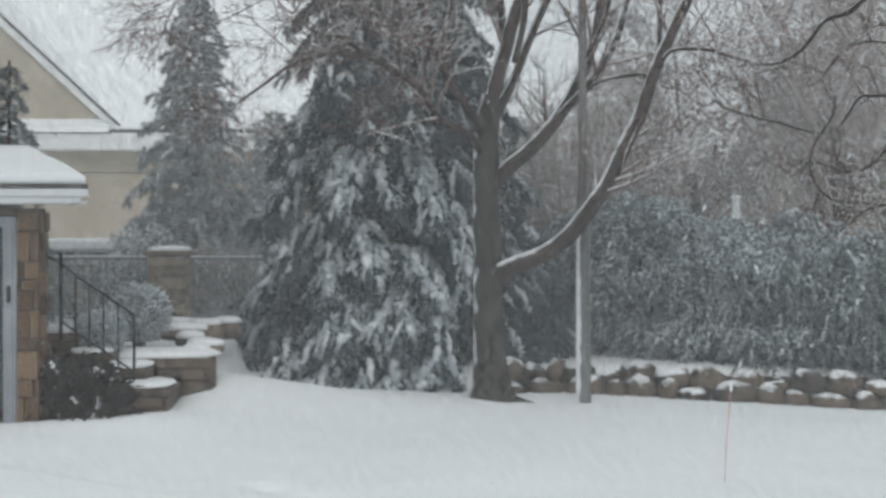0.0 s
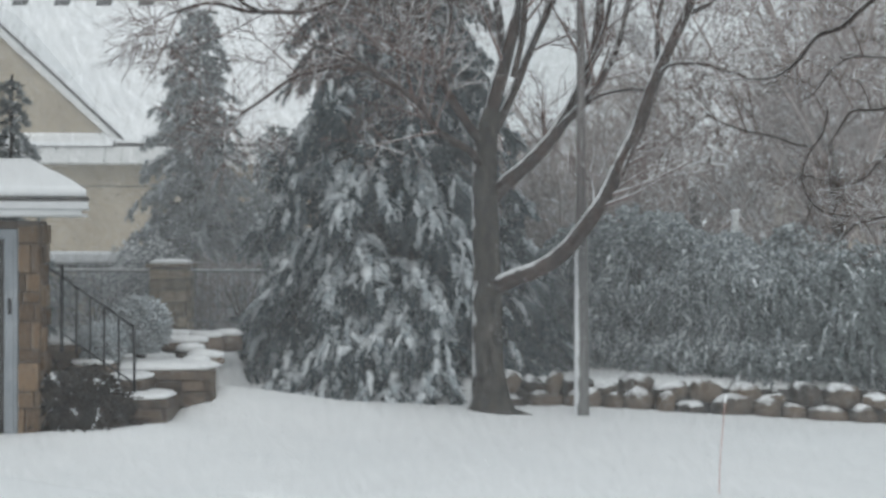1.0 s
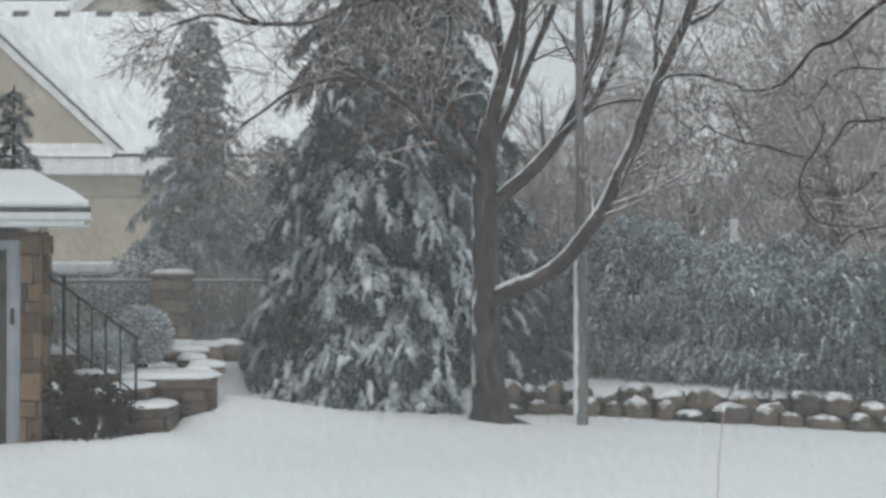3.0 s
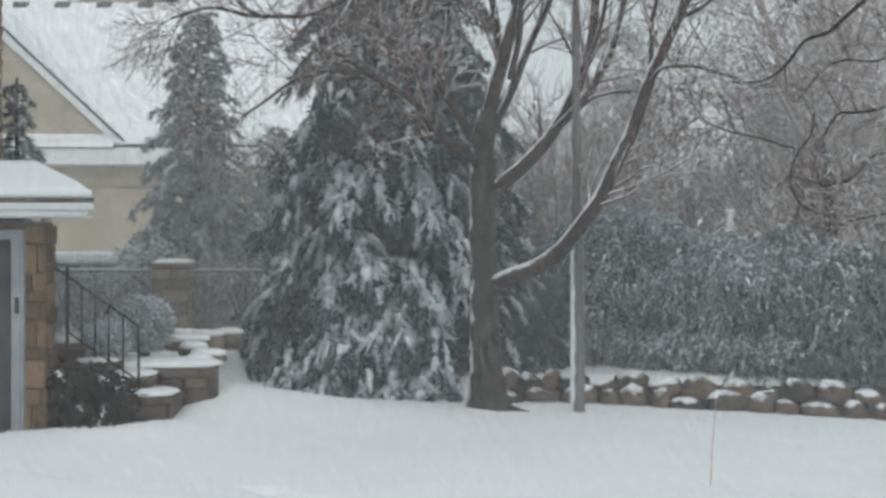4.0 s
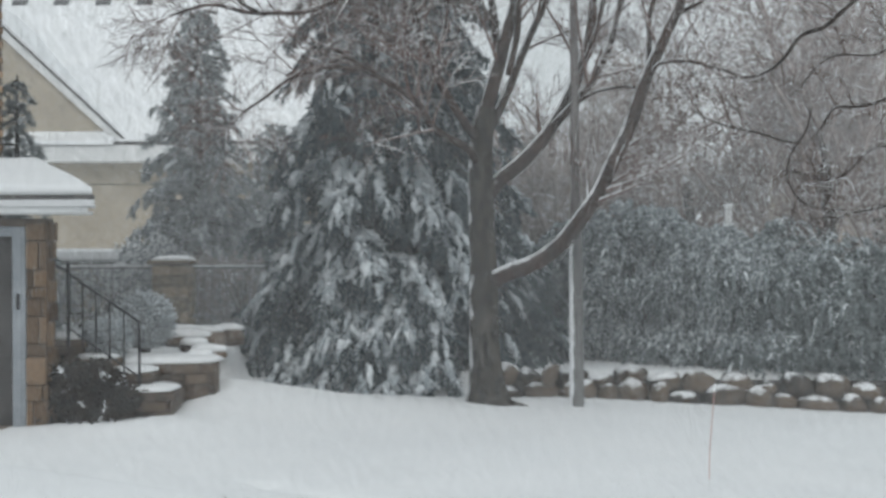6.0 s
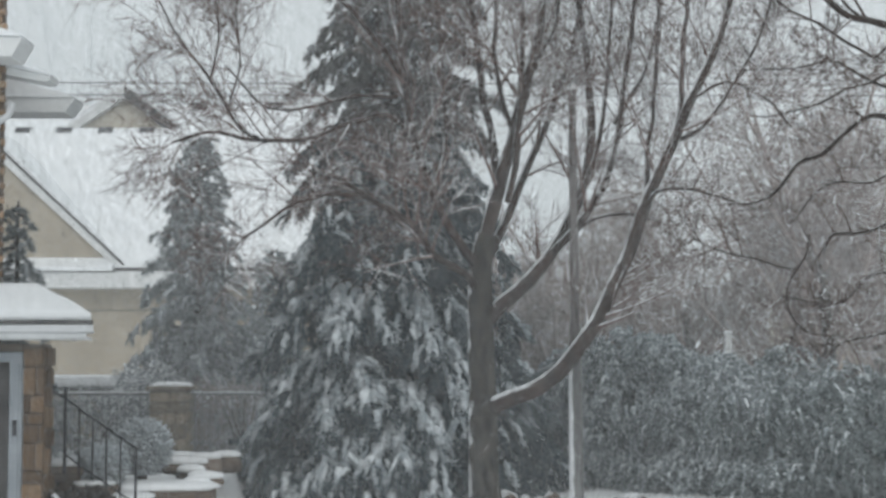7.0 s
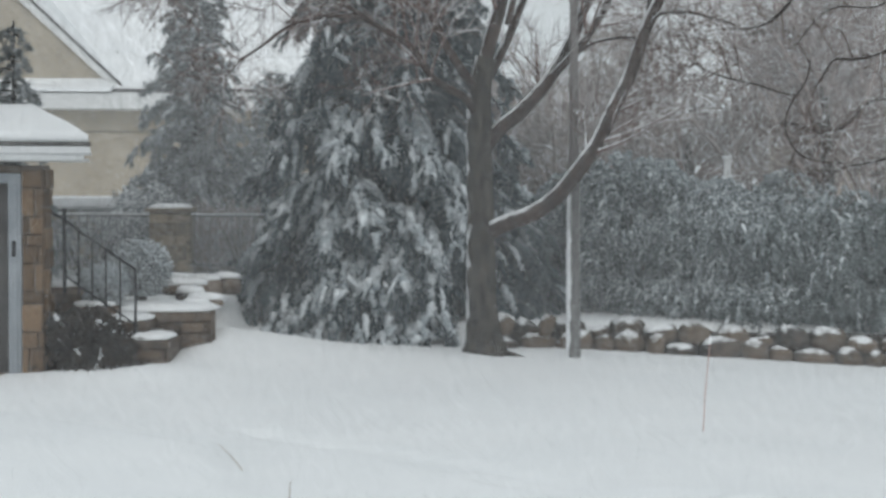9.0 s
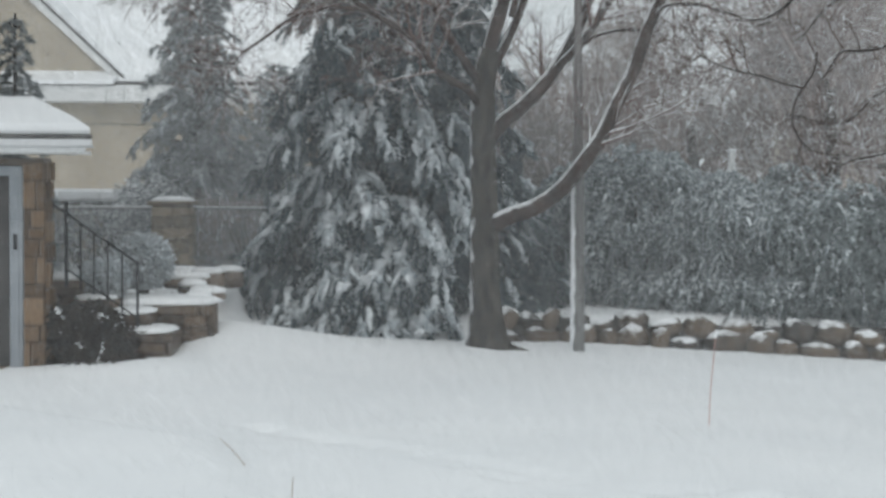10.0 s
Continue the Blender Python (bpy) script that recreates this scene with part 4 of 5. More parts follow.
# ---- near house with porch ----
def stone_courses(parent, x0, x1, y, z0, z1, mat, rng, w=(0.14, 0.32), h=(0.09, 0.17), depth=0.05, name="stone", axis="y", cap=260):
    """Coursed stones with recessed joints on one face; axis y: the face looks to -y, axis x: to +x."""
    z, made = z0, 0
    meshes = [box("stone", (-0.5, -0.5, -0.5), (0.5, 0.5, 0.5), mat, 0.07, 1) for _ in range(3)]
    while z < z1 - 0.03 and made < cap:
        hh = min(rng.uniform(*h), z1 - z)
        x = x0 - rng.uniform(0, 0.06)
        while x < x1 - 0.02:
            ww = rng.uniform(*w)
            a, b = max(x, x0), min(x + ww, x1)
            if b - a > 0.03:
                d = depth * rng.uniform(0.7, 1.3)
                c, s = (a + b) / 2, (b - a - 0.014, d, hh - 0.014)
                m = Matrix.Translation((c, y - d / 2 + 0.012, z + hh / 2)) if axis == "y" else Matrix.Translation((y + d / 2 - 0.012, c, z + hh / 2))
                sc = Matrix.Diagonal((*s, 1)) if axis == "y" else Matrix.Diagonal((s[1], s[0], s[2], 1))
                part(name, meshes[made % 3], parent, m=m @ pose(0, 0, 0, rng.normal(0, 1.0), rng.normal(0, 1.2), rng.normal(0, 1.0)) @ sc)
                made += 1
            x += ww
        z += hh


def porch_house():
    rng = np.random.default_rng(41)
    house = thing("brick_house", "tan stone and brick house with snow-covered porch roof, white eaves", "house", at=(0, 0, 0))
    # entry wall with the doorway cut out, its outer corner at x = -4.02
    wall = part("wall", box("wall", (-4.24, 16.75, -0.15), (-4.02, 17.05, 2.14), MORTAR, 0.006), house, "stone-faced wall beside the door")
    stone_courses(wall, -4.225, -4.0, 16.75, 0.0, 2.12, VENEER, rng, (0.10, 0.26), (0.10, 0.30), 0.06)
    stone_courses(wall, 16.77, 17.04, -4.02, 0.0, 2.12, VENEER, rng, (0.10, 0.26), (0.10, 0.30), 0.05, axis="x")
    part("wall", box("wall", (-9.0, 16.75, -0.15), (-5.42, 17.05, 2.14), MORTAR, 0.006), house)
    part("wall", box("wall", (-5.42, 16.75, 2.04), (-4.24, 17.05, 2.14), MORTAR, 0.006), house)
    part("wall", prism("wall", [(-9.0, 17.05), (-4.05, 17.05), (-6.0, 24.0), (-9.0, 24.0)], "z", -0.15, 2.13, MORTAR), house, "side of the house behind the porch")
    door = part("door", box("door", (-5.32, 16.86, 0.02), (-4.37, 16.92, 1.98), DOOR_PAINT, 0.006), house, "dark painted front door")
    part("door_panel", box("door_panel", (-4.95, 16.845, 0.25), (-4.53, 16.865, 0.95), DOOR_PAINT, 0.008), door)
    part("door_panel", box("door_panel", (-4.95, 16.845, 1.1), (-4.53, 16.865, 1.85), DOOR_PAINT, 0.008), door)
    for a, b in ((-4.36, -4.225), (-5.46, -5.32)):
        fr = part("door_frame", box("door_frame", (a, 16.70, 0.0), (b, 16.90, 2.0), GREY_PAINT, 0.012), house, "grey painted door jamb")
        part("moulding", box("moulding", (a + 0.045, 16.685, 0.05), (b - 0.035, 16.705, 1.95), GREY_PAINT, 0.006), fr)
    part("strike_plate", box("strike_plate", (-4.315, 16.672, 1.22), (-4.275, 16.69, 1.38), IRON, 0.004), house, "dark metal door latch plate")
    part("door_frame", box("door_frame", (-5.46, 16.705, 1.96), (-4.225, 16.895, 2.06), GREY_PAINT, 0.012), house)
    part("threshold", box("threshold", (-5.46, 16.55, -0.1), (-4.05, 16.86, 0.03), PLANTER, 0.02), house, "stone door sill")
    # porch roof: hipped, fascia board, gutter lip, snow slab
    fascia_z = 2.18
    part("soffit", box("soffit", (-9.0, 16.3, fascia_z), (-3.60, 17.0, fascia_z + 0.03), WHITE, 0.004), house)
    part("fascia", box("fascia", (-9.0, 16.26, fascia_z + 0.015), (-3.50, 16.30, fascia_z + 0.15), WHITE, 0.006), house, "white fascia board")
    part("fascia", prism("fascia", [(-3.53, 16.302), (-4.2, 19.0), (-4.25, 19.0), (-3.58, 16.302)], "z", fascia_z + 0.015, fascia_z + 0.15, WHITE), house)
    part("gutter", prism("gutter", [(16.26, 2.24), (16.20, 2.255), (16.185, 2.32), (16.20, 2.322), (16.21, 2.27), (16.26, 2.26)], "x", -9.0, -3.42, GUTTER), house, "white metal gutter")
    for name, lift, mat, ins, lab in (("roof", 0.15, SHINGLE, 0.0, "dark shingled porch roof"), ("snow", 0.185, SNOW, 0.03, "thick smooth slab of snow on the porch roof")):
        th = 0.03 if name == "roof" else 0.07
        bm = bmesh.new()
        a = fascia_z + lift
        lowr = [(-9.0, 16.22 + ins), (-3.42 - ins, 16.22 + ins), (-4.12 - ins, 19.0)]
        top = [(-9.0, 17.1), (-4.2, 17.1), (-4.75, 19.0)]
        rows = []
        for k in range(9):
            u = k / 8
            bulge = 0.018 * math.sin(math.pi * min(u * 1.5, 1)) if name == "snow" else 0
            rows.append([(lx + (tx - lx) * u, ly + (ty - ly) * u, a + 0.34 * u + th + bulge) for (lx, ly), (tx, ty) in zip(lowr, top)])
        vs = [[bm.verts.new(p) for p in r] for r in rows]
        bs = [[bm.verts.new((p[0], p[1], p[2] - th - (0.018 * math.sin(math.pi * min(i / 8 * 1.5, 1)) if name == "snow" else 0))) for p in r] for i, r in enumerate(rows)]
        for g in (vs, bs):
            for r in range(8):
                for c in range(2):
                    bm.faces.new((g[r][c], g[r][c + 1], g[r + 1][c + 1], g[r + 1][c]))
        for c in range(2):
            bm.faces.new((vs[0][c], vs[0][c + 1], bs[0][c + 1], bs[0][c]))
            bm.faces.new((vs[8][c], vs[8][c + 1], bs[8][c + 1], bs[8][c]))
        part(name, mesh_bm(name, bm, mat, name == "snow"), house, lab)
    # upper storey: brick corner, downspout, eaves
    up = part("upper_wall", prism("upper_wall", [(-9.0, 17.12), (-4.56, 17.12), (-6.7, 24.0), (-9.0, 24.0)], "z", 2.13, 7.2, MORTAR), house, "tan brick upper wall")
    bmesh_brick = box("brick", (-0.1, -0.03, -0.033), (0.1, 0.03, 0.033), BRICK, 0.006)
    z, odd = 2.72, 0
    while z < 7.1:
        for c in range(3):
            part("brick", bmesh_brick, up, m=pose(-4.655 - 0.215 * c - 0.05 * odd + rng.normal(0, 0.003), 17.115, z, rng.normal(0, 0.6), 0, 0))
        z += 0.076
        odd = 1 - odd
    pipe = smooth_line([(-4.62, 17.02, 2.8), (-4.62, 17.02, 4.3), (-4.60, 16.98, 4.42), (-4.46, 16.9, 4.5), (-4.42, 16.88, 4.62)], 30)
    part("downspout", mesh_np("downspout", *tubes([(pipe, np.full(30, 0.035))], 10), GUTTER, True), house, "white metal downspout with an elbow")
    for x1, yy, za, zb, lab in ((-4.23, 16.45, 5.02, 5.22, "white boxed upper eave"), (-4.09, 18.2, 4.72, 4.88, "white boxed eave further back")):
        ea = part("eave", prism("eave", [(-9.0, za), (x1 - 0.10, za), (x1, zb - 0.03), (x1, zb), (-9.0, zb + 0.02)], "y", yy, yy + 0.5, WHITE), house, lab)
        part("snow", prism("snow", [(-9.0, zb + 0.025), (x1 + 0.01, zb + 0.004), (x1 - 0.08, zb + 0.045), (-4.9, zb + 0.24), (-9.0, zb + 0.30)], "y", yy - 0.03, yy + 0.5, SNOW), ea, "slab of snow on the eave")
    ea = part("eave", prism("eave", [(-4.9, 5.02), (-4.16, 4.88), (-4.1, 4.90), (-4.1, 4.94), (-4.9, 5.11)], "y", 17.13, 17.5, WHITE), house, "sloping white eave beside the upper wall")
    part("snow", prism("snow", [(-4.9, 5.115), (-4.09, 4.943), (-4.1, 4.97), (-4.9, 5.17)], "y", 17.12, 17.5, SNOW), ea, "thin slab of snow on the eave")
    return house


porch_house()


def stairs():
    rng = np.random.default_rng(43)
    st = thing("entry_steps", "stone entry steps covered with pads of fresh snow", "steps")
    for k, (x0, x1, y0, y1, z) in enumerate(((-3.40, -2.80, 17.15, 18.0, 0.33), (-3.66, -3.08, 17.5, 18.4, 0.50), (-3.98, -3.5, 17.72, 18.08, 0.64), (-4.32, -3.86, 17.85, 18.5, 0.84))):
        s = part("tread", box("tread", (x0, y0, z - 0.09), (x1, y1, z), PLANTER, 0.02, 2), st, "stone tread")
        base = part("riser", box("riser", (x0 + 0.03, y0 + 0.04, -0.1), (x1 - 0.03, y1 - 0.02, z - 0.09), MORTAR, 0.01), st)
        stone_courses(base, x0 + 0.03, x1 - 0.03, y0 + 0.04, 0.0, z - 0.09, PLANTER, rng, (0.16, 0.3), (0.09, 0.16), 0.04)
        part("snow_pad", cap_mesh("snow_pad", (x1 - x0) * 0.98, (y1 - y0) * 0.98, 0.055, 300 + k), s, "rounded pad of snow", m=pose((x0 + x1) / 2, (y0 + y1) / 2, z + 0.008))
    return st


stairs()


def railing():
    r = thing("stair_railing", "thin black iron stair railing with snow-flecked posts", "railing")
    tops = [(-4.11, 17.4, 1.70, 0.95, 0.014), (-3.95, 17.4, 1.70, 0.85, 0.017), (-3.80, 17.4, 1.47, 0.84, 0.010), (-3.66, 17.4, 1.38, 0.78, 0.010), (-3.515, 17.4, 1.28, 0.60, 0.010), (-3.366, 17.4, 1.17, 0.50, 0.009), (-3.205, 17.4, 1.07, 0.33, 0.013)]
    for x, y, z1, z0, w in tops:
        part("post", box("post", (x - w, y - w, z0 - 0.05), (x + w, y + w, z1), IRON, 0.003), r)
    line = np.array([(-4.12, 17.4, 1.675), (-3.95, 17.4, 1.58), (-3.80, 17.4, 1.465), (-3.66, 17.4, 1.37), (-3.515, 17.4, 1.275), (-3.366, 17.4, 1.17), (-3.205, 17.4, 1.06)])
    part("handrail", mesh_np("handrail", *tubes([(smooth_line(line, 30), np.full(30, 0.013))], 8), IRON, True), r)
    low = line - np.array([0, 0, 0.58])
    part("lower_rail", mesh_np("lower_rail", *tubes([(smooth_line(low[1:], 30), np.full(30, 0.010))], 6), IRON, True), r)
    return r


railing()


def planter_wall():
    """A low stone planter whose round wall bends away from the lawn."""
    rng = np.random.default_rng(44)
    pl = thing("stone_planter", "low curved stone planter wall topped with thick snow", "planter")
    body = part("core", prism("core", [(-3.9, 18.02), (-2.50, 18.02), (-2.46, 18.1), (-2.72, 19.9), (-3.9, 19.9)], "z", -0.1, 0.56, MORTAR), pl)
    stone_courses(body, -3.3, -2.48, 18.02, 0.05, 0.56, PLANTER, rng, (0.18, 0.38), (0.11, 0.18), 0.06)
    part("snow_pad", cap_mesh("snow_pad", 1.5, 1.0, 0.08, 71), pl, "wide smooth bed of snow", m=pose(-3.2, 18.5, 0.57))
    for k, (x, y, z, w) in enumerate(((-2.76, 18.65, 0.60, 0.30), (-2.72, 19.1, 0.63, 0.42), (-2.95, 19.5, 0.68, 0.34), (-3.12, 20.0, 0.74, 0.62))):
        s = part("capstone", rock("capstone", (w, 0.36, 0.16), PLANTER, 400 + k, 0.12), pl, m=pose(x, y, z - 0.05))
        part("snow_cap", cap_mesh("snow_cap", w * 1.03, 0.37, 0.075, 500 + k), s, "soft snow cap", m=pose(0, 0, 0.06))
    for k, (x, y, z, w) in enumerate(((-2.76, 21.3, 0.70, 0.4), (-3.0, 21.0, 0.69, 0.45), (-3.35, 21.2, 0.69, 0.55))):
        s = part("capstone", rock("capstone", (w, 0.4, 0.3), PLANTER, 420 + k, 0.15), pl, m=pose(x, y, z - 0.05))
        part("snow_cap", cap_mesh("snow_cap", w * 0.95, 0.36, 0.07, 520 + k), s, "soft snow cap", m=pose(0, 0, 0.11))
    return pl


planter_wall()
weeping_mass("round_shrub", "clipped round shrub frosted pale with snow", "shrub", -3.39, 18.75, 0.68, 0.28, 0.28, 0.56, 91, GREY_TWIG, n=2000, blade=0.03, snow=0.7, droop=0.1, group="round shrubs", lobes=0.05, width=0.006, ball=True)
weeping_mass("round_shrub", "small clipped round shrub frosted with snow", "shrub", -3.68, 18.05, 0.64, 0.22, 0.22, 0.36, 92, GREY_TWIG, n=1300, blade=0.028, snow=0.9, droop=0.1, group="round shrubs", lobes=0.05, width=0.006, ball=True)
weeping_mass("leafy_shrub", "dark leafy shrub against the steps, flecked with snow", "shrub", -3.72, 16.95, 0.0, 0.36, 0.24, 0.62, 93, DARK_LEAF, n=620, blade=0.06, snow=0.03, droop=0.6, lobes=0.2, width=0.013)
weeping_mass("leafy_shrub", "low dark leafy shrub at the steps, flecked with snow", "shrub", -3.42, 16.8, 0.02, 0.26, 0.2, 0.4, 94, DARK_LEAF, n=380, blade=0.055, snow=0.03, droop=0.6, lobes=0.2, width=0.013)


# ---- fence behind ----
def fence():
    rng = np.random.default_rng(47)
    pil = thing("stone_pillar", "square tan stone gate pillar with a snow-capped top", "pillar", at=(-4.12, 25.2, 0.0))
    core = part("core", box("core", (-0.28, -0.28, 0.3), (0.28, 0.28, 1.52), MORTAR, 0.01), pil)
    stone_courses(core, -0.28, 0.28, -0.28, 0.45, 1.52, PILLAR, rng, (0.16, 0.32), (0.12, 0.2), 0.05)
    stone_courses(core, -0.28, 0.28, 0.28, 0.45, 1.52, PILLAR, rng, (0.16, 0.32), (0.12, 0.2), 0.05, axis="x")
    part("cap", box("cap", (-0.34, -0.34, 1.52), (0.34, 0.34, 1.58), PILLAR, 0.015), pil, "flat stone cap")
    part("snow_cap", cap_mesh("snow_cap", 0.68, 0.68, 0.07, 77), pil, "thin cap of snow", m=pose(0, 0, 1.585))
    fe = thing("iron_fence", "dark iron picket fence with a snow-lined top rail", "fence")
    for x0, x1 in ((-6.6, -4.42), (-3.82, -2.2)):
        for z in (1.46, 0.72):
            part("rail", box("rail", (x0, 25.18, z - 0.018), (x1, 25.21, z + 0.018), FENCE, 0.004), fe)
        part("snow", box("snow", (x0, 25.17, 1.479), (x1, 25.22, 1.50), SNOW, 0.009), fe, "line of snow on the rail")
        picket = box("picket", (-0.008, -0.008, -0.46), (0.008, 0.008, 0.46), FENCE, 0.003)
        x = x0 + 0.06
        while x < x1:
            part("picket", picket, fe, m=pose(x, 25.16, 1.03))
            x += 0.115
    return fe


fence()
weeping_mass("brown_hedge", "brownish leafless hedge behind the iron fence", "hedge", -3.05, 26.0, 0.5, 0.85, 0.35, 1.0, 95, THICKET, n=900, blade=0.09, snow=0.12, droop=-0.4, lobes=0.1, width=0.006, dome=0.2)
weeping_mass("grey_hedge", "grey twiggy hedge behind the iron fence", "hedge", -5.6, 26.2, 0.5, 1.3, 0.4, 0.82, 96, NEEDLE_GREY, n=1200, blade=0.09, snow=0.5, droop=-0.2, lobes=0.1, width=0.007, dome=0.2)
weeping_mass("snowy_shrub", "spreading evergreen shrub heaped with snow", "shrub", -4.85, 26.8, 0.5, 0.5, 0.4, 1.35, 97, NEEDLE_GREY, n=600, blade=0.08, snow=1.0, droop=0.4, lobes=0.2, width=0.009)


def shed():
    s = thing("garden_shed", "low garden shed with thick flat snow on its roof", "shed", at=(-6.35, 28.2, 0))
    part("wall", box("wall", (-1.6, -0.5, 0.3), (0.9, 0.8, 1.46), STUCCO, 0.01), s)
    part("roof", box("roof", (-1.75, -0.65, 1.46), (1.0, 0.95, 1.52), SHINGLE, 0.01), s)
    part("snow", box("snow", (-1.74, -0.64, 1.524), (0.99, 0.94, 1.72), SNOW, 0.06, 3), s, "thick layer of snow")


shed()


# ---- far houses ----
def far_house():
    h = thing("beige_house", "beige stucco house with a front gable and a broad snow-covered roof", "house", at=(0, 42, 0))
    zb, ze = 0.4, 4.35
    part("wall", box("wall", (-18, 0.3, zb), (-3.0, 9, ze), STUCCO, 0.01), h, "beige stucco wall")
    # gable that faces the lawn
    ax, az = -11.95, 7.95
    gx = -8.2
    part("gable_wall", prism("gable_wall", [(2 * ax - gx, ze - 0.02), (gx, ze - 0.02), (ax, az - 0.1)], "y", 0.05, 0.35, STUCCO), h, "beige stucco gable")
    sl = (az - ze) / (gx - ax)
    for sgn in (1, -1):
        far = ax + sgn * (gx - ax + 0.15)
        zf = ze + sl * 0 - 0.15
        part("rake_board", prism("rake_board", [(ax, az - 0.28), (far, zf - 0.12), (far, zf + 0.10), (ax, az - 0.02)], "y", -0.12, 0.03, WHITE), h, "white rake board")
        part("rake_shingles", prism("rake_shingles", [(ax, az - 0.015), (far, zf + 0.104), (far, zf + 0.18), (ax, az + 0.06)], "y", -0.16, 4.2, SHINGLE), h, "dark edge of the gable roof")
        part("gable_snow", prism("gable_snow", [(ax, az + 0.065), (far - sgn * 0.02, zf + 0.185), (far - sgn * 0.05, zf + 0.25), (ax, az + 0.16)], "y", -0.1, 4.2, SNOW), h, "snow on the gable roof")
    # skirt roof, white eave band
    part("skirt_roof", prism("skirt_roof", [(-0.55, 4.20), (0.05, 4.36), (0.05, 4.20)], "x", -14.5, -8.25, SHINGLE), h)
    part("skirt_snow", prism("skirt_snow", [(-0.58, 4.21), (-0.56, 4.30), (0.045, 4.52), (0.045, 4.365)], "x", -14.48, -8.3, SNOW), h, "snow on the skirt roof")
    part("eave_band", box("eave_band", (-18, -0.5, 3.78), (-3.0, 0.3, 4.20), WHITE, 0.02), h, "white eave band")
    # main roof slope with snow
    part("roof", prism("roof", [(-0.2, 4.30), (6.0, 8.7), (12, 4.3), (12, 4.18), (6.0, 8.5), (-0.2, 4.18)], "x", -18, -2.6, SHINGLE), h, "dark shingled main roof")
    part("roof_snow", prism("roof_snow", [(-0.15, 4.40), (0.1, 4.62), (5.75, 8.66), (6.0, 8.74), (6.0, 8.704), (-0.19, 4.312)], "x", -17.98, -2.62, SNOW), h, "even sheet of snow on the main roof")
    for x in (-12.2, -11.0, -9.8, -8.6):
        v = part("roof_vent", prism("roof_vent", [(5.45, 8.42), (5.8, 8.74), (5.95, 8.70), (5.7, 8.4)], "x", x - 0.22, x + 0.22, VENT), h, "dark roof vent box")
    for x0 in (-12.6, -16.0):
        w = part("window", box("window", (x0, 0.18, 1.6), (x0 + 1.2, 0.295, 3.0), WHITE, 0.02), h)
        part("pane", box("pane", (x0 + 0.1, 0.165, 1.7), (x0 + 1.1, 0.178, 2.9), GLASS_DARK, 0.004), w)
    return h


far_house()


def back_house():
    h = thing("pale_house", "pale house further back with a snow-covered gabled roof", "house", at=(0, 60, 0))
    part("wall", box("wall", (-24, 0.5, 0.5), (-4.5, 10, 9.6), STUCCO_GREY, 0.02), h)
    part("roof", prism("roof", [(0.0, 9.55), (6, 12.1), (12, 9.5), (12, 9.3), (6, 11.9), (0.0, 9.35)], "x", -24.5, -4.0, SHINGLE), h)
    part("roof_snow", prism("roof_snow", [(0.03, 9.6), (0.1, 9.75), (5.8, 12.15), (6, 12.16), (6, 12.11), (0.03, 9.565)], "x", -24.4, -4.05, SNOW), h, "snow on the roof")
    ax, az = -11.5, 11.85
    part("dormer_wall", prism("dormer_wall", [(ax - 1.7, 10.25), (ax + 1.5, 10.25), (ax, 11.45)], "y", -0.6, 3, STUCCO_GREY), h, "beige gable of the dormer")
    for sgn in (1, -1):
        part("dormer_rake", prism("dormer_rake", [(ax, az - 0.45), (ax + sgn * 2.0, 10.05), (ax + sgn * 2.0, 10.35), (ax, az)], "y", -0.9, -0.55, WHITE if sgn < 0 else SHINGLE), h)
        part("dormer_snow", prism("dormer_snow", [(ax, az + 0.005), (ax + sgn * 2.0, 10.355), (ax + sgn * 2.0, 10.5), (ax, az + 0.15)], "y", -0.9, 4, SNOW), h)
    for x in (-9.7, -6.7):
        part("roof_vent", prism("roof_vent", [(5.0, 11.7), (5.5, 12.25), (5.75, 12.2), (5.4, 11.7)], "x", x - 0.3, x + 0.3, VENT), h, "dark roof vent box")
    return h


back_house()


def right_house():
    h = thing("tan_house", "tan house half hidden behind the bare woods", "house", at=(13.2, 46, 0.4))
    part("wall", box("wall", (-2.6, 0, 0), (7, 8, 4.6), STUCCO, 0.02), h)
    part("roof", prism("roof", [(-0.5, 4.5), (4, 7.2), (8.5, 4.5), (8.5, 4.3), (4, 7.0), (-0.5, 4.3)], "x", -3.1, 7.4, SHINGLE), h)
    part("roof_snow", prism("roof_snow", [(-0.48, 4.52), (-0.4, 4.68), (3.9, 7.28), (4, 7.28), (4, 7.21), (-0.48, 4.51)], "x", -3.05, 7.35, SNOW), h, "snow on the roof")
    w = part("window", box("window", (-1.6, -0.08, 1.6), (-0.4, 0.02, 3.0), WHITE, 0.02), h)
    part("pane", box("pane", (-1.5, -0.1, 1.7), (-0.5, -0.082, 2.9), GLASS_DARK, 0.004), w)


right_house()
gp = thing("white_post", "white post with a snow-capped top behind the hedge", "post", at=(4.64, 27.0, float(ground_z(4.64, 27.0)) - 0.05))
part("shaft", box("shaft", (-0.055, -0.055, 0), (0.055, 0.055, 2.25), WHITE, 0.01), gp)
part("cap", box("cap", (-0.075, -0.075, 2.25), (0.075, 0.075, 2.30), SNOW, 0.02), gp)



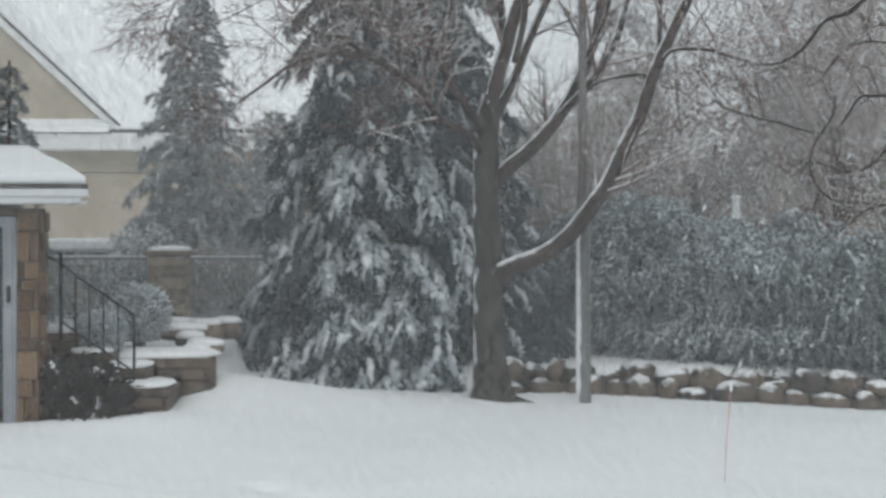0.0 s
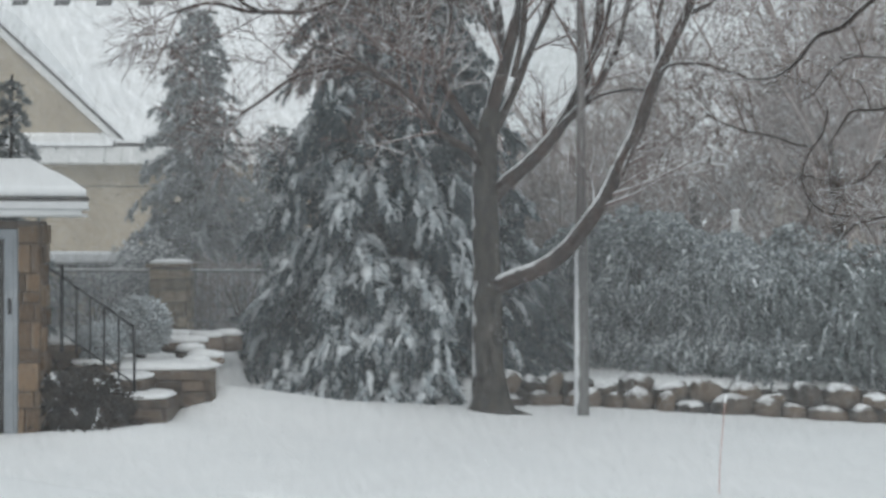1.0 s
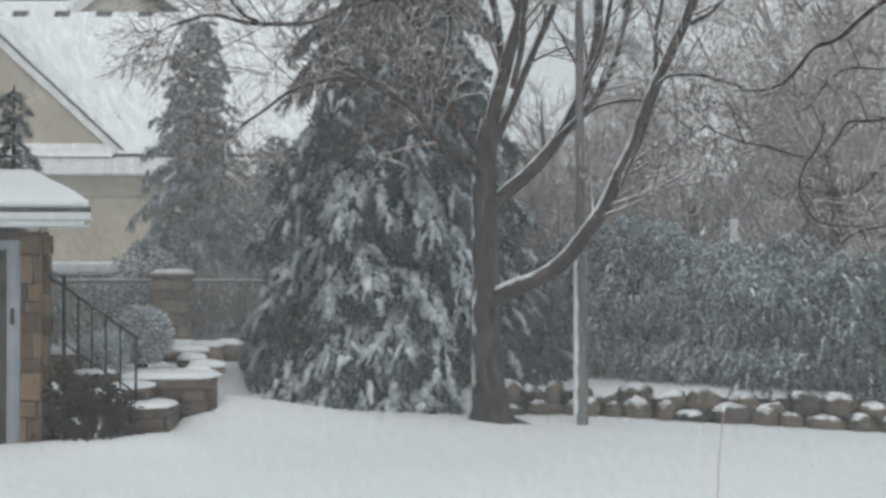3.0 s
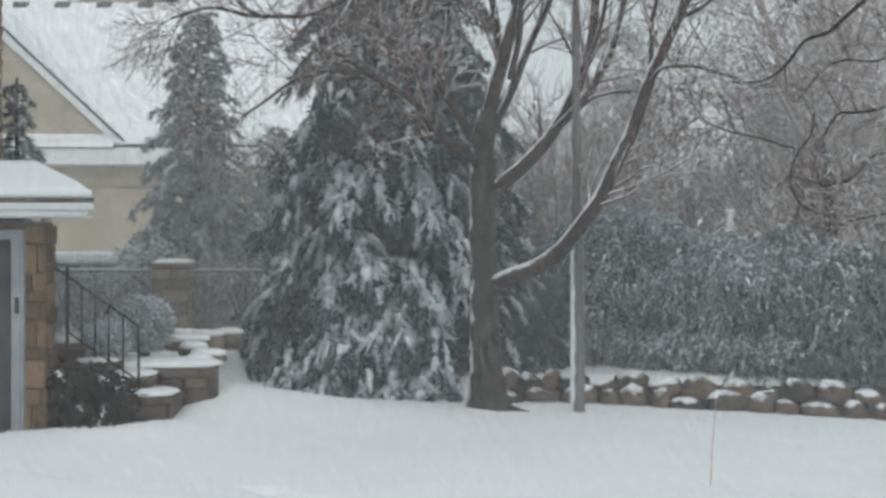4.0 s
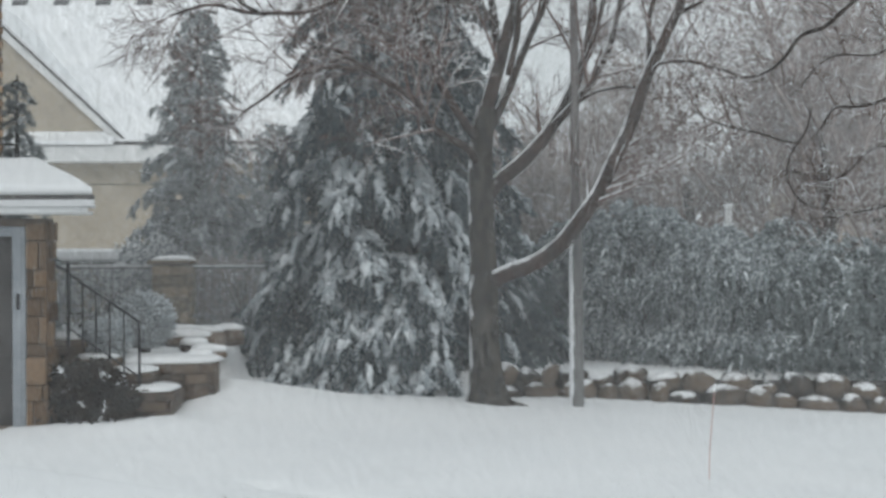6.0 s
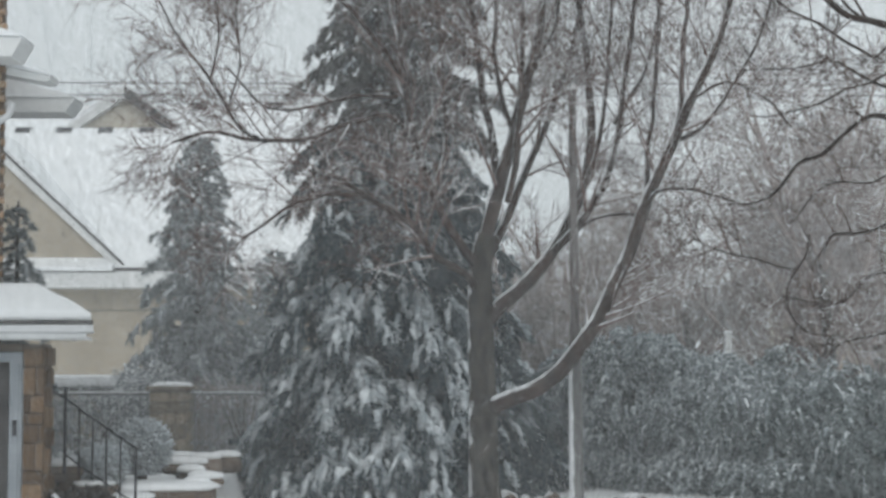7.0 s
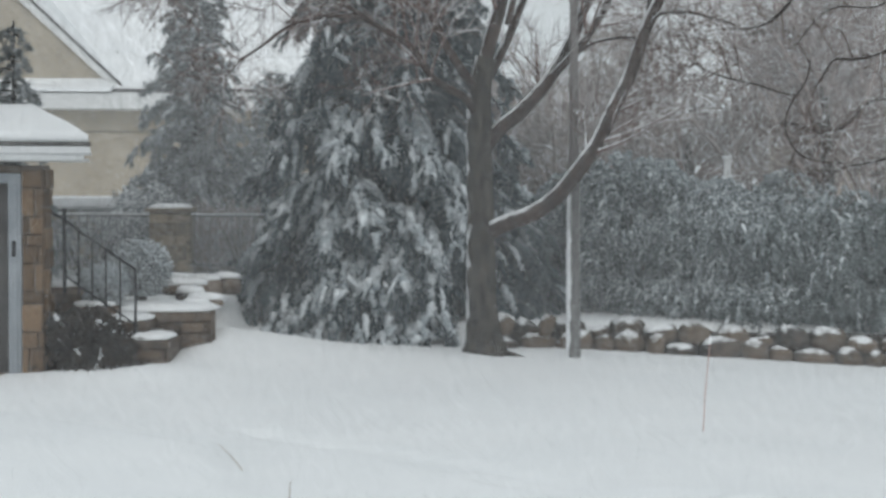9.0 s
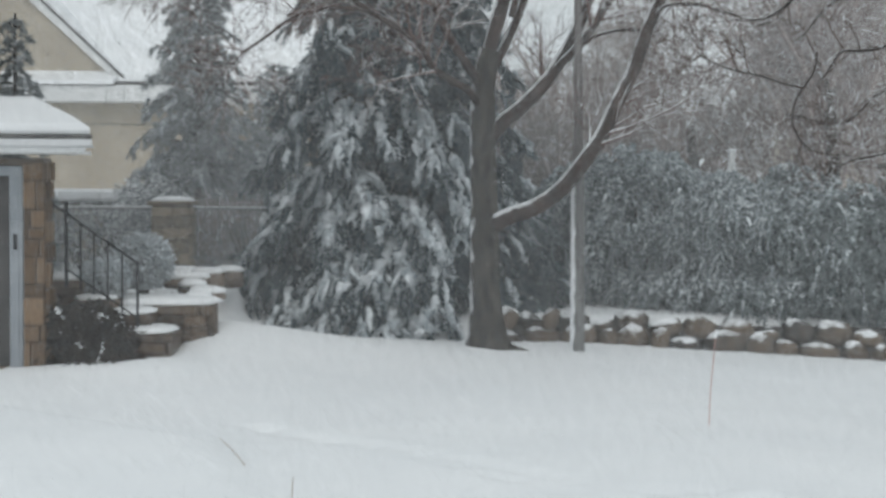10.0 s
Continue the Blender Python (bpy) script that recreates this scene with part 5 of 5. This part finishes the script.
# ---- haze veils of translucent tiles, and larger snowflakes hanging in the air ----
def snowfall():
    """Translucent tiles in sheets at several distances that imitate haze, and single larger snowflakes."""
    rng = np.random.default_rng(77)
    def flake_tiles(x, y, z, s, stretch, turn):
        keep = z > ground_z(x, y) + 0.05
        o, s, n = np.stack([x, y, z], 1)[keep], s[keep][:, None], int(keep.sum())
        a = turn * rng.normal(size=(n, 3)) + np.array([0.4, 0, -1.0])
        a /= np.linalg.norm(a, axis=1)[:, None]
        b = np.cross(a, turn * rng.normal(size=(n, 3)) + np.array([0, 1.0, 0]))
        b /= np.linalg.norm(b, axis=1)[:, None]
        return np.stack([o + a * s * stretch, o + b * s, o - a * s * stretch, o - b * s], 1).reshape(-1, 3)
    # Edge-to-edge tiles laid on sight lines to whiten what stands behind, as haze does.
    sheets = []
    along, across = np.array([0.371, -0.928]), np.array([0.928, 0.371])
    for depth in (8.5, 13.5, 18.8, 21.6, 24.95):
        w = 0.0030
        i, j = np.meshgrid(np.arange(-90, 91), np.arange(-140, 141))
        i, j = i[(i + j) % 2 == 0], j[(i + j) % 2 == 0]
        uv = (i * 1.7 * w)[:, None] * along + (j * w)[:, None] * across + rng.uniform(-0.0007, 0.0007, (len(i), 2)) + rng.uniform(-0.003, 0.003, 2)
        uv = uv[(np.abs(uv[:, 0]) < 0.29) & (uv[:, 1] > -0.2) & (uv[:, 1] < 0.26)]
        y = depth + 0.4 * np.sin(uv[:, 0] * 21 + depth) + rng.uniform(-0.02, 0.02, len(uv))
        sheets.append(flake_tiles(y * uv[:, 0], y, 2 + y * uv[:, 1], y * w * rng.uniform(0.92, 1.1, len(uv)), 1.7, 0.06))
    for near, label in ((True, "nearer sheets of translucent tiles standing in for haze"), (False, "denser sheet of translucent tiles standing in for haze before houses and woods")):
        v = np.concatenate(sheets[:4] if near else sheets[4:])
        thing("haze_veil", label, "snowfall", kind="stuff", data=mesh_np("haze_veil", v, np.arange(len(v)).reshape(-1, 4), HAZE if near else HAZE_FAR))
    n = 2600
    y = rng.uniform(5, 22, n)
    v = flake_tiles(y * rng.uniform(-0.29, 0.29, n), y, 2 + y * rng.uniform(-0.2, 0.26, n), rng.uniform(0.0015, 0.0045, n) * y / 13, 2.4, 0.35)
    thing("large_snowflakes", "larger white snowflakes scattered through the air", "snowfall", kind="stuff", data=mesh_np("large_snowflakes", v, np.arange(len(v)).reshape(-1, 4), FLAKE_LARGE))


snowfall()
